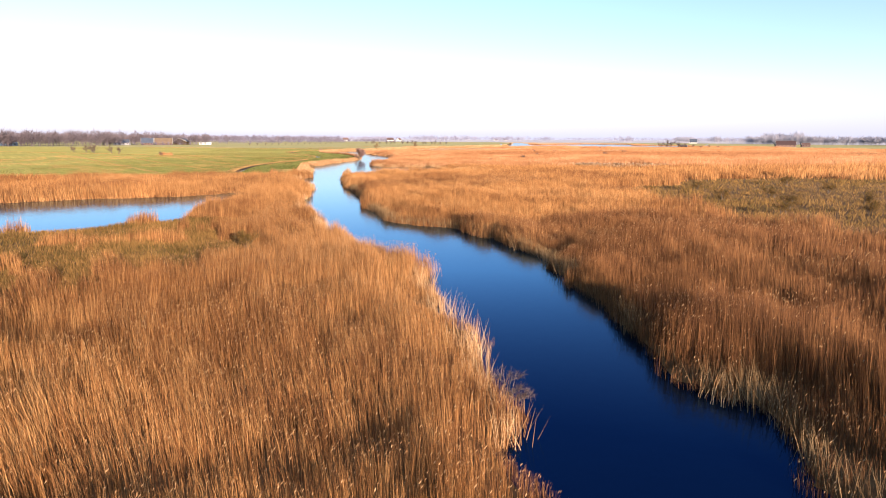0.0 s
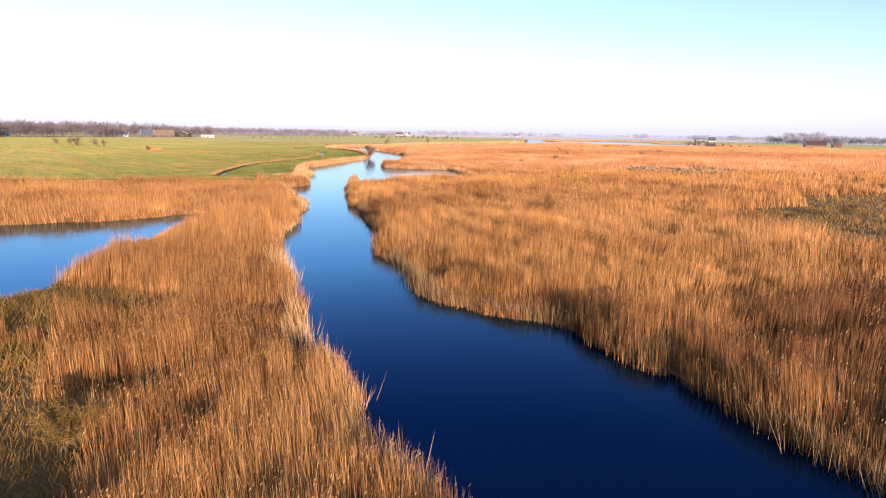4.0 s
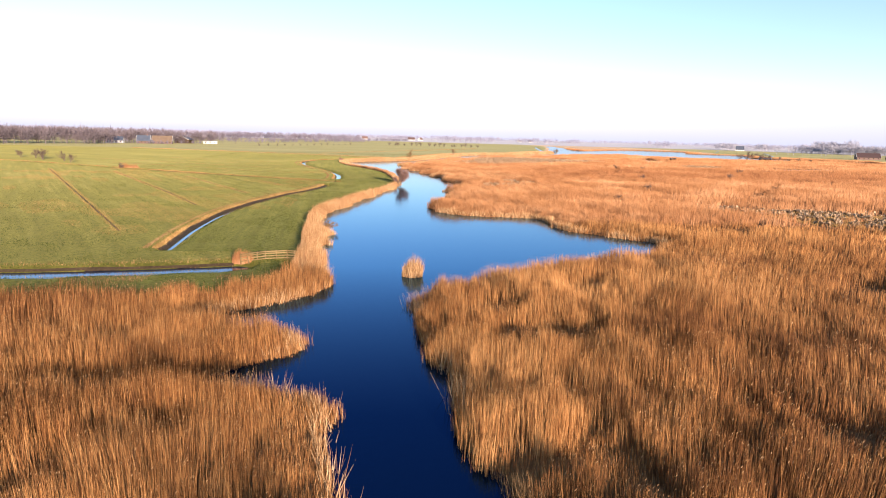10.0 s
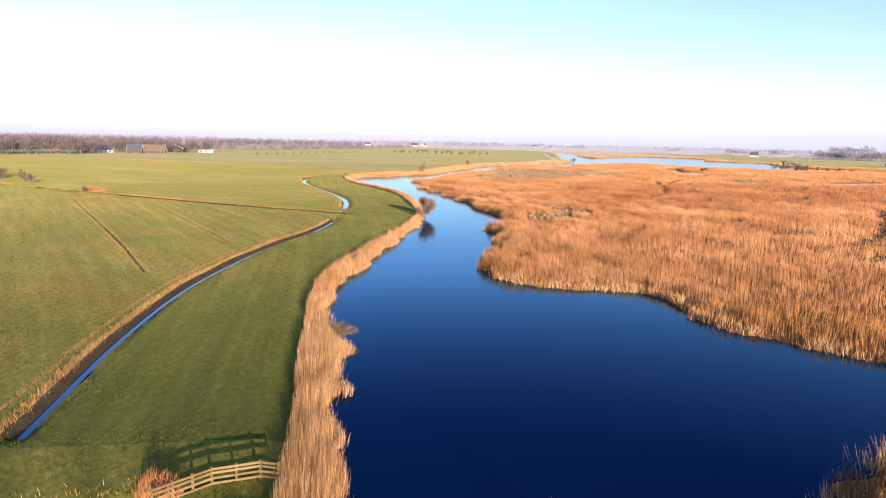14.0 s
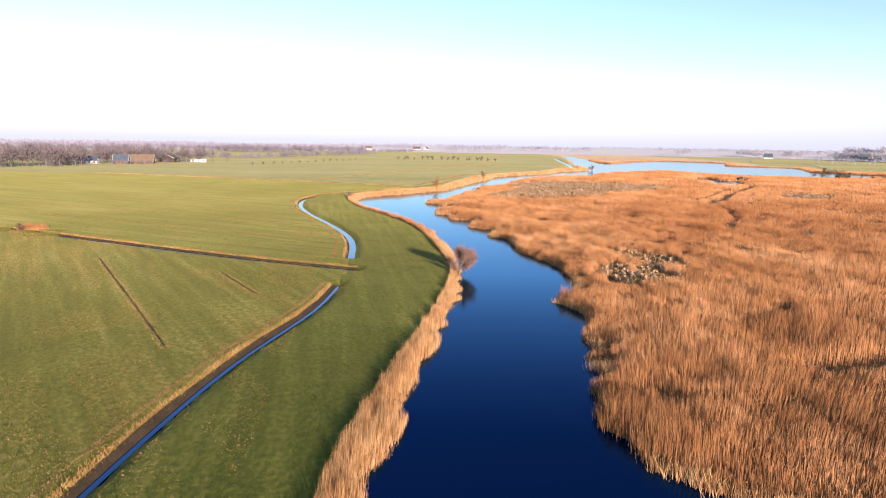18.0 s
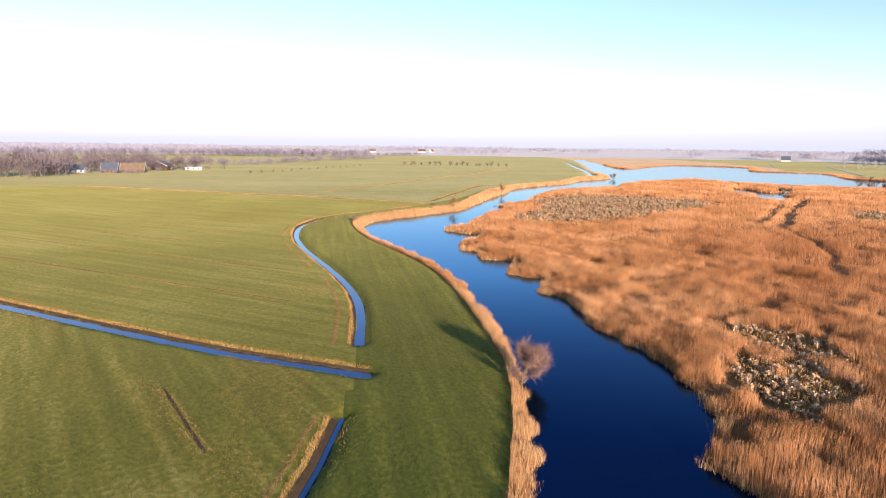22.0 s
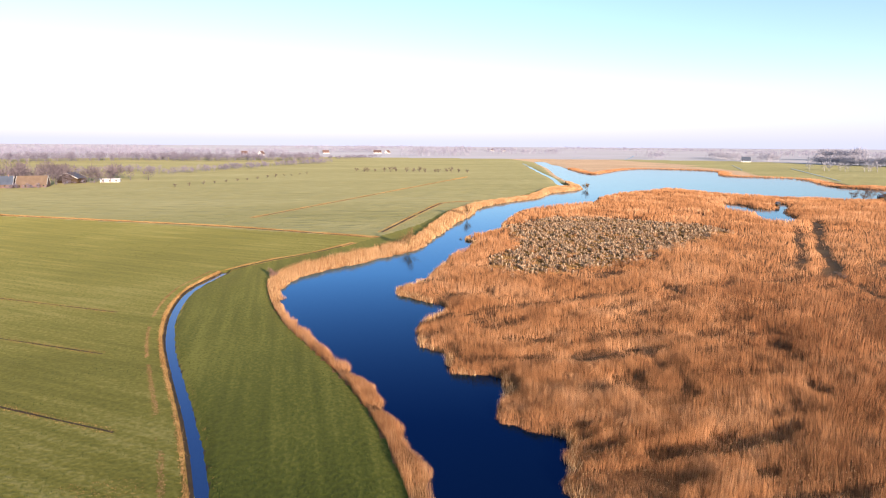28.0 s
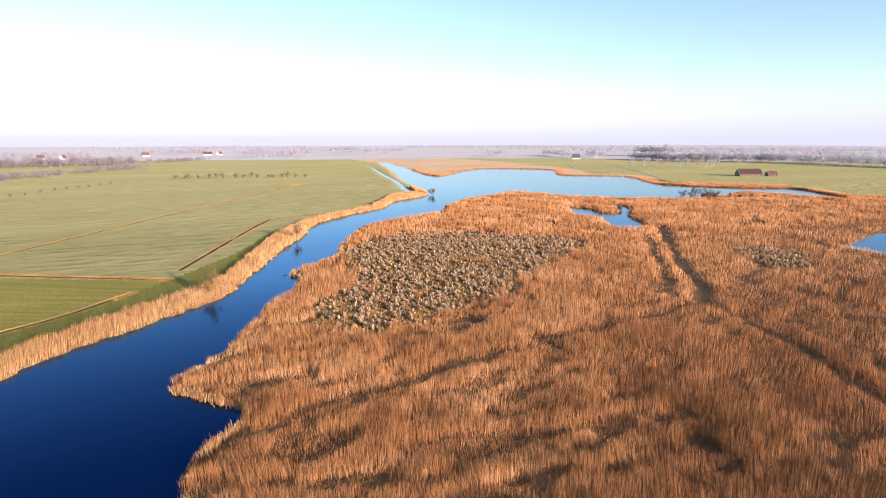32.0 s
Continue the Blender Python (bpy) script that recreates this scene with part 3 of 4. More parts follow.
def spikes(q, z, h, w, rng, lean=0.10, tilt=(0.0, 0.0)):
    """Blades far off: one pointed face each."""
    n = len(q)
    a = rng.normal(0.15, 0.30, n)
    side = np.stack([np.cos(a), np.sin(a), 0 * a], 1) * (w / 2)[:, None]
    foot = np.column_stack([q, z])
    tip = foot + np.column_stack([(sway(q, tilt) + rng.normal(0, lean, (n, 2))) * h[:, None], h])
    v = np.stack([foot - side, foot + side, tip], 1).reshape(-1, 3)
    return v, np.arange(3 * n), np.full(n, 3), np.zeros(n, int)


def plumes(tips, rng, size):
    """Feathery heads: two crossed slim kites at the blades' tips."""
    n = len(tips)
    a = rng.random(n) * 2 * np.pi
    s = np.stack([np.cos(a), np.sin(a), 0 * a], 1) * (size * 0.13)[:, None]
    droop = np.stack([0.42 + 0.2 * np.cos(a), 0.2 * np.sin(a), np.full(n, 0.85)], 1) * size[:, None]
    v = np.stack([tips - droop * 0.35, tips + droop * 0.15 + s, tips + droop * 0.65, tips + droop * 0.15 - s], 1).reshape(-1, 3)
    return v, np.arange(4 * n), np.full(n, 4), np.ones(n, int)


def join(sets):
    vs, fs, ss, ms, base = [], [], [], [], 0
    for v, f, s, m in sets:
        vs.append(v), fs.append(f + base), ss.append(s), ms.append(m)
        base += len(v)
    return np.vstack(vs), np.concatenate(fs), np.concatenate(ss), np.concatenate(ms)


def reed_height(q):
    """Height of the reeds: waves and hollows, low on trodden trails, none in sedge and meadow."""
    h = 0.85 + 0.85 * wave(q, 8, 11) + 0.85 * wave(q, 2.8, 12) + 0.35 * wave(q, 28, 13)
    long = q * np.array([0.6, 1.1])
    hollow = soft(wave(long, 3.0, 14) * 0.62 + wave(q, 15, 15) * 0.38 + 0.10 * (wave(q, 1.3, 16) - 0.5), 0.68, 0.76)
    north = soft(q[:, 1], 285, 320) * (1 - soft(q[:, 1], 420, 450))
    pit = soft(wave(q * np.array([0.42, 1.0]), 2.6, 17) * 0.6 + wave(q * np.array([0.6, 1.0]), 9, 18) * 0.4, 0.60, 0.70)
    h = h * (1 - (0.25 + 0.42 * soft(q[:, 1], 50, 140)) * hollow) * (1 - 0.55 * north * pit)
    r = q + np.stack([wave(q, 5, 33) - 0.5, wave(q, 5, 34) - 0.5], 1) * 2.6
    h *= 1 - (0.50 + 0.42 * wave(q, 4, 35)) * (1 - soft(TROD(r), -0.7, 1.3))
    r = q + np.stack([wave(q, 6, 31) - 0.5, wave(q, 6, 32) - 0.5], 1) * 10 + np.stack([wave(q, 1.7, 36) - 0.5, wave(q, 1.7, 37) - 0.5], 1) * 5
    return h * np.maximum(soft(NO_REED(r), -0.5, 1.0), 0.75 * soft(wave(q, 3.0, 38), 0.70, 0.82) * (((q[:, 0] < -20) & (q[:, 1] < 68)) | (q[:, 1] > 170)))


def reed_bed(name, label, box, where, rng, crowd=56000.0, most=118.0, least=1.9, mat=REED, tall=1.0, tilt=(0.0, 0.0), even=0.0, slim=1.0):
    def density(c):
        return np.clip(crowd * (1 + 1.8 * soft(c[:, 1], 240, 320) * (c[:, 1] < 480)) / distance_seen(c) ** 2, least, most) * (where(c, 3.0) > 0)
    q = scatter(*box, density, 4.0, rng)
    q = q[where(q, 0.0) > 0]
    wat = to_water(q)
    keep = wat > -0.25 - 0.5 * rng.random(len(q)) ** 3
    q, wat = q[keep], wat[keep]
    h = (reed_height(q) * (1 - even) + 1.75 * even) * (tall(q) if callable(tall) else tall)
    h *= 1 - 0.55 * (1 - even) * (1 - soft(wat, 0.8, 3.8)) * soft(wave(q, 9, 99), 0.45, 0.62)
    clump = 0.55 * wave(q, 1.15, 121) + 0.45 * wave(q, 0.5, 122)
    away = soft(distance_seen(q), 22, 45)
    h *= 0.80 + 0.40 * clump
    keep = (h > 0.3) & (rng.random(len(q)) < 0.25 + 0.75 * np.maximum(soft(clump, 0.28, 0.5), away))
    q, wat, h = q[keep], wat[keep], h[keep]
    d = distance_seen(q)
    h = h * (1 + (0.44 - 0.20 * soft(d, 22, 45)) * (rng.random(len(q)) - 0.66)) * (1 - 0.25 * (wat < 0.4))
    z = np.clip(height(q, wat), -0.5, 1) - 0.05
    w = slim * (0.0062 + 0.00095 * d) * (1 - 0.55 * soft(q[:, 1], 240, 320) * (q[:, 1] < 480)) * (0.5 + 0.85 * rng.random(len(q)) ** 1.5)
    w *= 0.78 + 0.22 * soft(d, 12, 26)
    close = d < 17
    sets = [blades(q[close], z[close], h[close], w[close], rng, tilt=tilt), spikes(q[~close], z[~close], h[~close], w[~close] * 1.25, rng, 0.065, tilt)]
    v = sets[0][0].reshape(-1, 5, 3)[:, 4]
    pick = rng.random(len(v)) < 0.20 * (d[close] < 17)
    if pick.any():
        sets.append(plumes(v[pick], rng, 0.06 + 0.09 * rng.random(pick.sum())))
    v = sets[1][0].reshape(-1, 3, 3)[:, 2]
    pick = rng.random(len(v)) < 0.16 * (d[~close] < 55) * wave(q[~close], 6, 88)
    if pick.any():
        sets.append(plumes(v[pick], rng, (0.05 + 0.0030 * d[~close][pick]) * (0.6 + 0.8 * rng.random(pick.sum()))))
    ob = mesh_of(name, *join(sets)[:3], [mat, PLUME], mats=join(sets)[3])
    return tagged(ob, label, "reeds", kind="stuff")


RNG = np.random.default_rng(7)


def left_only(q, slack):
    return (to_field(q) > -slack - 0.35 * (wave(q, 2.0, 21) - 0.2)) & (WEST(q) < 1.2 + slack)


def right_only(q, slack):
    return (WEST(q) > 1.2) & ~inside(q, EAST_FIELD) & (to_field(q) > 1)


def speckle(q):
    return lattice(np.floor(q[:, 0] * 9), np.floor(q[:, 1] * 9), 5)


def brown_patch(q):
    return 0.12 + 0.14 * (1 - soft(q[:, 1], 45, 75)) + (0.6 - 0.28 * soft(q[:, 1], 45, 75)) * soft(wave(q, 15, 94) * 0.55 + wave(q, 4, 95) * 0.45, 0.36, 0.66)


def fringe_brown(q):
    """The share of older red-brown reed in the fringe along the pasture."""
    return 0.25 + 0.7 * soft(q[:, 1], 318, 340) * (1 - soft(q[:, 1], 385, 410))


reed_bed("reed_bed", "tall golden reed bed beside the river with a small pond", (-125, -14, 4, 166), lambda q, s: left_only(q, s) & (q[:, 1] < 165) & ((s > 0) | (brown_patch(q) < speckle(q))), RNG, mat=REED_TAWNY)
reed_bed("brown_reeds", "darker brown reeds within the golden bed", (-125, -14, 4, 166), lambda q, s: left_only(q, s) & (q[:, 1] < 165) & ((s > 0) | (brown_patch(q) >= speckle(q))), RNG, mat=REED_BROWN)
reed_bed("reed_fringe", "narrow pale golden reed fringe along the green pasture bank", (-52, 175, 165, 760), lambda q, s: left_only(q, s) & (q[:, 1] >= 165) & ((s > 0) | (fringe_brown(q) < speckle(q))), RNG, crowd=150000, most=130.0, least=20.0, slim=0.56, mat=REED_PALE, tall=lambda q: 0.84 + 0.28 * soft(q[:, 1], 415, 450), tilt=(0.02, 0.0), even=0.5)
reed_bed("old_fringe", "reddish-brown old reeds along the bend of the pasture bank", (-52, 60, 165, 470), lambda q, s: left_only(q, s) & (q[:, 1] >= 165) & ((s > 0) | (fringe_brown(q) >= speckle(q))), RNG, crowd=150000, most=130.0, least=20.0, slim=0.56, mat=REED, tall=0.76, tilt=(0.02, 0.0), even=0.45)


def brown_zone(q):
    """Where darker brown reed stands: by the south-eastern bank, in the north-eastern marsh and in patches."""
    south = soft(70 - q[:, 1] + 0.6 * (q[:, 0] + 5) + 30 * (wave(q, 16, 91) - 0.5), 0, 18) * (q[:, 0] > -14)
    north = 0.72 * soft(q[:, 0] - 0.25 * (q[:, 1] - 300) + 24 * (wave(q, 14, 96) - 0.5), 8, 40) * soft(q[:, 1], 285, 330) * (1 - soft(q[:, 1], 395, 425))
    patches = (0.7 - 0.35 * soft(q[:, 1], 150, 220)) * soft(wave(q * np.array([0.55, 1.0]), 17, 92) * 0.6 + wave(q, 6, 93) * 0.4, 0.54, 0.70)
    return south + north + patches


def marsh(q):
    return 0.15 + 0.85 * speckle(q)


reed_bed("reed_marsh", "golden-orange southern reed marsh beside the river", (-28, 470, 4, 204), lambda q, s: right_only(q, s) & (q[:, 1] < 200) & ((s > 0) | (brown_zone(q) < marsh(q))), RNG, mat=REED_TAWNY)
reed_bed("reed_marsh", "wide orange-brown reed marsh with hollows and trodden trails", (-28, 470, 200, 700), lambda q, s: right_only(q, s) & (q[:, 1] >= 200) & ((s > 0) | (brown_zone(q) < marsh(q))), RNG)
reed_bed("brown_reeds", "darker brown reeds in patches of the southern marsh", (-28, 300, 4, 204), lambda q, s: right_only(q, s) & (q[:, 1] < 200) & ((s > 0) | (brown_zone(q) >= marsh(q))), RNG, mat=REED_BROWN)
reed_bed("rusty_reeds", "rust-brown reeds in patches of the northern marsh", (-28, 300, 200, 560), lambda q, s: right_only(q, s) & (q[:, 1] >= 200) & ((s > 0) | (brown_zone(q) >= marsh(q))), RNG, mat=REED_RUST)


# ---- low plants ----
def field_of(name, label, category, q, h, w, rng, mat, lean=0.25, sink=0.03, tilt=(0.0, 0.0)):
    z = height(q) - sink
    v, f, s, _ = spikes(q, z, h, w, rng, lean, tilt)
    return tagged(mesh_of(name, v, f, s, mat), label, category, kind="stuff")


def tussocks(name, label, centres, rng, mat, size=0.85, count=11):
    """Clumps of long arching leaves round common feet."""
    n = len(centres)
    k = np.repeat(np.arange(n), count)
    r = size * (0.6 + 0.7 * rng.random(n))[k]
    a = rng.random(len(k)) * 2 * np.pi
    out = rng.random(len(k)) ** 0.7
    d = np.stack([np.cos(a), np.sin(a)], 1)
    foot = centres[k] + d * (0.12 * r)[:, None]
    z = height(centres)[k] - 0.04
    up = r * (1.1 - 0.45 * out)
    side = np.stack([-d[:, 1], d[:, 0], 0 * a], 1) * (0.07 + 0.06 * rng.random(len(k)))[:, None]
    f0 = np.column_stack([foot, z])
    mid = np.column_stack([foot + d * (out * r * 0.4)[:, None], z + up])
    tip = np.column_stack([foot + d * (out * r * 0.85)[:, None], z + up * 1.05])
    v = np.stack([f0 - side, f0 + side, mid + side, mid - side, tip], 1).reshape(-1, 3)
    i = np.arange(len(k))[:, None] * 5
    f = np.concatenate([i + [0, 1, 2, 3], i + [3, 2, 4]], 1).ravel()
    return tagged(mesh_of(name, v, f, np.tile([4, 3], len(k)), mat), label, "sedge", kind="stuff")


def in_rings(rings, spread=4.0):
    chart = Chart(4.0, rings=[curve(p + p[:1], 4) for p in rings])
    return lambda q: chart(q + np.stack([wave(q, 5, 31) - 0.5, wave(q, 5, 32) - 0.5], 1) * spread)


sedge_at = in_rings(SEDGES, 9.0)
spots = scatter(0, 200, 190, 540, lambda c: 0.5 * (sedge_at(c) < 3), 4.0, RNG)
spots = spots[sedge_at(spots) < 0.6]
tussocks("sedge_tussocks", "pale grey straw sedge tussocks in an open patch of marsh", spots[spots[:, 1] > 330], RNG, SEDGE, 1.1, 12)
tussocks("sedge_tussocks", "low tan sedge tussocks in a small hollow of the marsh", spots[spots[:, 1] <= 330], RNG, SEDGE, 0.85, 14)
moss = scatter(0, 200, 190, 540, lambda c: 13.0 * (sedge_at(c) < 2), 4.0, RNG)
moss = moss[sedge_at(moss) < 0.5]
field_of("marsh_grass", "short straw-coloured marsh grass between sedge tussocks", "grass", moss, 0.35 + 0.55 * RNG.random(len(moss)) * wave(moss, 3, 58), np.full(len(moss), 0.22), RNG, STRAW, 0.4)
moss = scatter(0, 200, 400, 540, lambda c: 9.0 * (sedge_at(c) < 0) * (wave(c, 14, 59) > 0.45), 4.0, RNG)
moss = moss[(sedge_at(moss) < -2.0) & (wave(moss, 9, 57) > 0.42)]
field_of("green_marsh_grass", "dull green marsh grass in the middle of the sedge", "grass", moss, 0.4 + 0.4 * RNG.random(len(moss)), np.full(len(moss), 0.2), RNG, HERB, 0.4)

meadow_at = in_rings(MEADOWS, 9.0)
spots = scatter(-85, 115, 30, 150, lambda c: np.clip(30000 / distance_seen(c) ** 2, 4, 50) * (meadow_at(c) < 3.9), 4.0, RNG)
spots = spots[((meadow_at(spots) < 0.8) | (reed_height(spots) < 0.6)) & (to_water(spots) > 0.3)]
tall = 0.25 + 0.8 * wave(spots, 6, 41) * wave(spots, 2.2, 42)
field_of("marsh_meadow", "dark olive and brown low meadow plants within the reeds", "meadow", spots, tall * (0.6 + 0.7 * RNG.random(len(spots))), 0.025 + 0.0011 * distance_seen(spots), RNG, HERB, 0.45)


def along(line, each, rng, spread, offset=0.0):
    """Places along a line, each metre of it holding so many, to one side by offset."""
    d = np.diff(line, axis=0)
    ln = np.hypot(*d.T)
    k = rng.choice(len(d), int(each * ln.sum()), p=ln / ln.sum())
    n = np.stack([-d[:, 1], d[:, 0]], 1) / ln[:, None]
    return line[k] + d[k] * rng.random(len(k))[:, None] + n[k] * (offset + rng.normal(0, spread, len(k)))[:, None]


edge = []
for index, (line, w) in enumerate(LINES):
    if index < 8:
        edge.append(along(line, 3 if index == 0 else 0.6 if index < 5 else 3, RNG, 0.15, -w / 2 - 0.6))
        edge.append(along(line, 64 if index in (1, 2, 5) else 14 if index == 0 else 36 if index < 5 else 9, RNG, 0.6 if index in (0, 5) else 0.2, w / 2 + (1.5 if index == 0 else 0.8)))
        ends = along(line[-3:], 20, RNG, 0.8)
        edge.append(ends[to_water(ends) > 0.1])
edge = np.vstack(edge)
edge = edge[(edge[:, 0] > -340) & (edge[:, 1] < 860) & (to_water(edge) > 0.05)]
shore = along(np.vstack([curve(LAKE_FAR[1:]), curve(LAKE_NEAR[:3])]), 9, RNG, 4.0, 5.0)
shore = shore[(to_water(shore) > 0.2)]
field_of("lake_fringe", "tan reed fringe round the far lake shore", "reeds", shore, 1.2 + 0.8 * RNG.random(len(shore)), np.full(len(shore), 0.5), RNG, REED, 0.15)
field_of("ditch_fringe", "tan dead grass and short reed lining the ditches", "grass", edge, 0.12 + 0.4 * RNG.random(len(edge)) * wave(edge, 4, 51), 0.02 + 0.0008 * distance_seen(edge), RNG, STRAW, 0.3)

for i in (0, 1, 2, 4):
    line, w = LINES[i]
    line = line[line[:, 0] > -200]
    d = np.gradient(line, axis=0)
    n = np.stack([-d[:, 1], d[:, 0]], 1) / np.hypot(*d.T)[:, None]
    l, r = line + n * (w / 2 + 0.45 + 0.3 * wave(line, 2, 55))[:, None], line + n * (0.24 if i == 1 else w / 2 + 0.1)
    v = np.vstack([np.column_stack([l, np.maximum(height(l), 0.3) + 0.06]), np.column_stack([r, np.maximum(height(r), 0.0) + 0.12])])
    k, m = np.arange(len(line) - 1), len(line)
    tagged(mesh_of("ditch_bank", v, np.stack([k, k + m, k + m + 1, k + 1], 1), np.full(m - 1, 4), MUD), "steep dark wet mud bank of a field ditch", "bank", kind="structure")
worn = np.vstack([along(LINES[i][0], 60, RNG, 0.2, LINES[i][1] / 2 + off) for i, off in ((1, 2.1), (2, 3.0))] + [along(LINES[0][0][LINES[0][0][:, 0] > -130], 110, RNG, 1.0, -4.6)])
worn = worn[wave(worn, 7, 54) > 0.28]
field_of("worn_verge", "trodden red-brown dead plants beside the ditch", "grass", worn, 0.05 + 0.13 * RNG.random(len(worn)), np.full(len(worn), 0.07), RNG, REED_GREY, 0.5)

turf = scatter(-120, 70, 150, 560, lambda c: np.clip(20000 / distance_seen(c) ** 2, 0.8, 26) * (to_field(c) < 1), 4.0, RNG)
turf = turf[(to_field(turf) < 0) & (to_water(turf) > 0.4)]
field_of("pasture_tufts", "short uneven grass tufts of the grazed pasture", "grass", turf, 0.06 + 0.16 * RNG.random(len(turf)) * wave(turf, 3, 61), 0.035 + 0.0012 * distance_seen(turf), RNG, BLADE, 0.5)


def furrow(points, rng, broad=1.0):
    """A shallow muddy drain with dead grass on its lips."""
    line = curve(points, 2.0)
    d = np.gradient(line, axis=0)
    n = np.stack([-d[:, 1], d[:, 0]], 1) / np.hypot(*d.T)[:, None]
    half = (0.08 + 0.16 * wave(line, 3, 71)) * broad
    l, r = line + n * half[:, None], line - n * half[:, None]
    v = np.vstack([np.column_stack([l, height(l) + 0.015]), np.column_stack([r, height(r) + 0.015])])
    k, m = np.arange(len(line) - 1), len(line)
    f = np.stack([k, k + m, k + m + 1, k + 1], 1)
    tagged(mesh_of("furrow", v, f, np.full(len(k), 4), MUD), "narrow dark muddy drain furrow across the pasture", "furrow", kind="structure")
    return np.vstack([along(line, 9, rng, 0.22, 0.42 * broad), along(line, 9, rng, 0.22, -0.42 * broad)])


lips = np.vstack([furrow(p, RNG, 1.0) for p in FURROWS] + [furrow(DITCHES[i][0], RNG, w) for i, w in ((3, 2.5), (5, 4.5), (6, 3.0), (7, 4.0))])
field_of("furrow_grass", "pale dead grass along the drain furrows", "grass", lips, 0.08 + 0.14 * RNG.random(len(lips)), np.full(len(lips), 0.07), RNG, STRAW, 0.4)


def pale_patch(q):
    """Where the pasture lies bleached, in streaks the way of the furrows."""
    r = np.stack([q[:, 0] * 0.87 + q[:, 1] * 0.49, (q[:, 1] * 0.87 - q[:, 0] * 0.49) * 0.35], 1)
    return wave(r, 3.5, 63) * 0.55 + wave(q, 24, 64) * 0.45 + 0.06 * soft(q[:, 1], 190, 230) - 0.06


bleached = scatter(-170, -46, 180, 335, lambda c: 14.0 * (pale_patch(c) > 0.5), 2.0, RNG)
bleached = bleached[(pale_patch(bleached) > 0.6) & (to_field(bleached) < -3) & (to_water(bleached) > 0.8)]
field_of("bleached_grass", "bleached straw patches in the grazed pasture", "grass", bleached, 0.04 + 0.07 * RNG.random(len(bleached)), np.full(len(bleached), 0.10), RNG, STRAW, 0.6)

# ---- ragged pale reeds at the water's edge ----
def brim(name, label, lines, rng, mat):
    q = np.vstack([along(curve(line), each, rng, 0.5, 0.32) for line, each in lines])
    q = q[(q[:, 1] > 8) & (np.abs(to_water(q) + 0.1) < 0.8) & (wave(q, 3.5, 97) > 0.38)]
    deep = np.clip(height(q), -0.6, 1.0)
    v, f, n, _ = spikes(q, deep - 0.05, (0.7 + 0.9 * wave(q, 2.2, 98)) * (0.7 + 0.5 * rng.random(len(q))) - np.minimum(deep, 0), 0.012 + 0.0011 * distance_seen(q), rng, 0.22)
    tagged(mesh_of(name, v, f, n, mat), label, "reeds", kind="stuff")


brim("brim_reeds", "ragged pale reed stems at the water's edge", [(RIGHT_NORTH[2:], 46), (RIGHT_SOUTH[:16], 60), (LEFT_SOUTH, 58)], RNG, REED_PALE)
brim("brim_reeds", "grey-brown broken reed stems along the eastern bank", [(RIGHT_SOUTH[15:], 75)], RNG, REED_GREY)


# ---- reed clumps standing alone ----
def reed_clump(name, label, place, rx, ry, n, tall, rng, base=-0.4, mat=REED_PALE):
    a, r = rng.random(n) * 2 * np.pi, np.sqrt(rng.random(n))
    q = np.stack([np.cos(a) * r * rx, np.sin(a) * r * ry], 1)
    h = tall * (0.5 + 0.55 * rng.random(n)) * (1 - 0.45 * r**3) * (0.7 + 0.6 * wave(q + np.array(place), 0.9, 7))
    v, f, s, _ = blades(q, np.zeros(n), h - base, np.full(n, 0.035), rng, 0.13)
    ob = mesh_of(name, v, f, s, mat)
    ob.location = (*place, base)
    return tagged(ob, label, "reeds")


reed_clump("reed_islet", "pale reed clump standing alone in open river water", (-26.2, 165.2), 1.15, 1.3, 800, 2.0, RNG)
reed_clump("reed_clump", "tawny reed clump beside the wooden fence", (-45.1, 170.6), 1.2, 0.9, 650, 2.2, RNG, 0.3, REED)
reed_clump("reed_clump", "low wide tawny reed clump beside a field ditch", (-119.5, 338.6), 3.6, 1.6, 1300, 2.4, RNG, 0.3, REED)
for x, y, rx, n in ((-20.6, 46, 0.5, 40), (-9.6, 30.5, 0.9, 90), (-30.6, 80.5, 0.6, 60), (-36.3, 183.5, 0.7, 80), (-36.2, 176, 0.5, 50), (-12.4, 238, 1.2, 160), (-9.4, 265, 0.9, 120), (-11.6, 29.4, 0.8, 70)):
    reed_clump("reed_clump", "sparse broken reed stems standing in shallow water", (x, y), rx, rx * 1.3, n, 1.1, RNG)


# ---- fence ----
def box(bm, size, m):
    r = bmesh.ops.create_cube(bm, size=1.0, matrix=m @ Matrix.Diagonal((*size, 1)))
    bmesh.ops.bevel(bm, geom=list({e for v in r["verts"] for e in v.link_edges}), offset=min(size) * 0.12, segments=1, affect="EDGES")


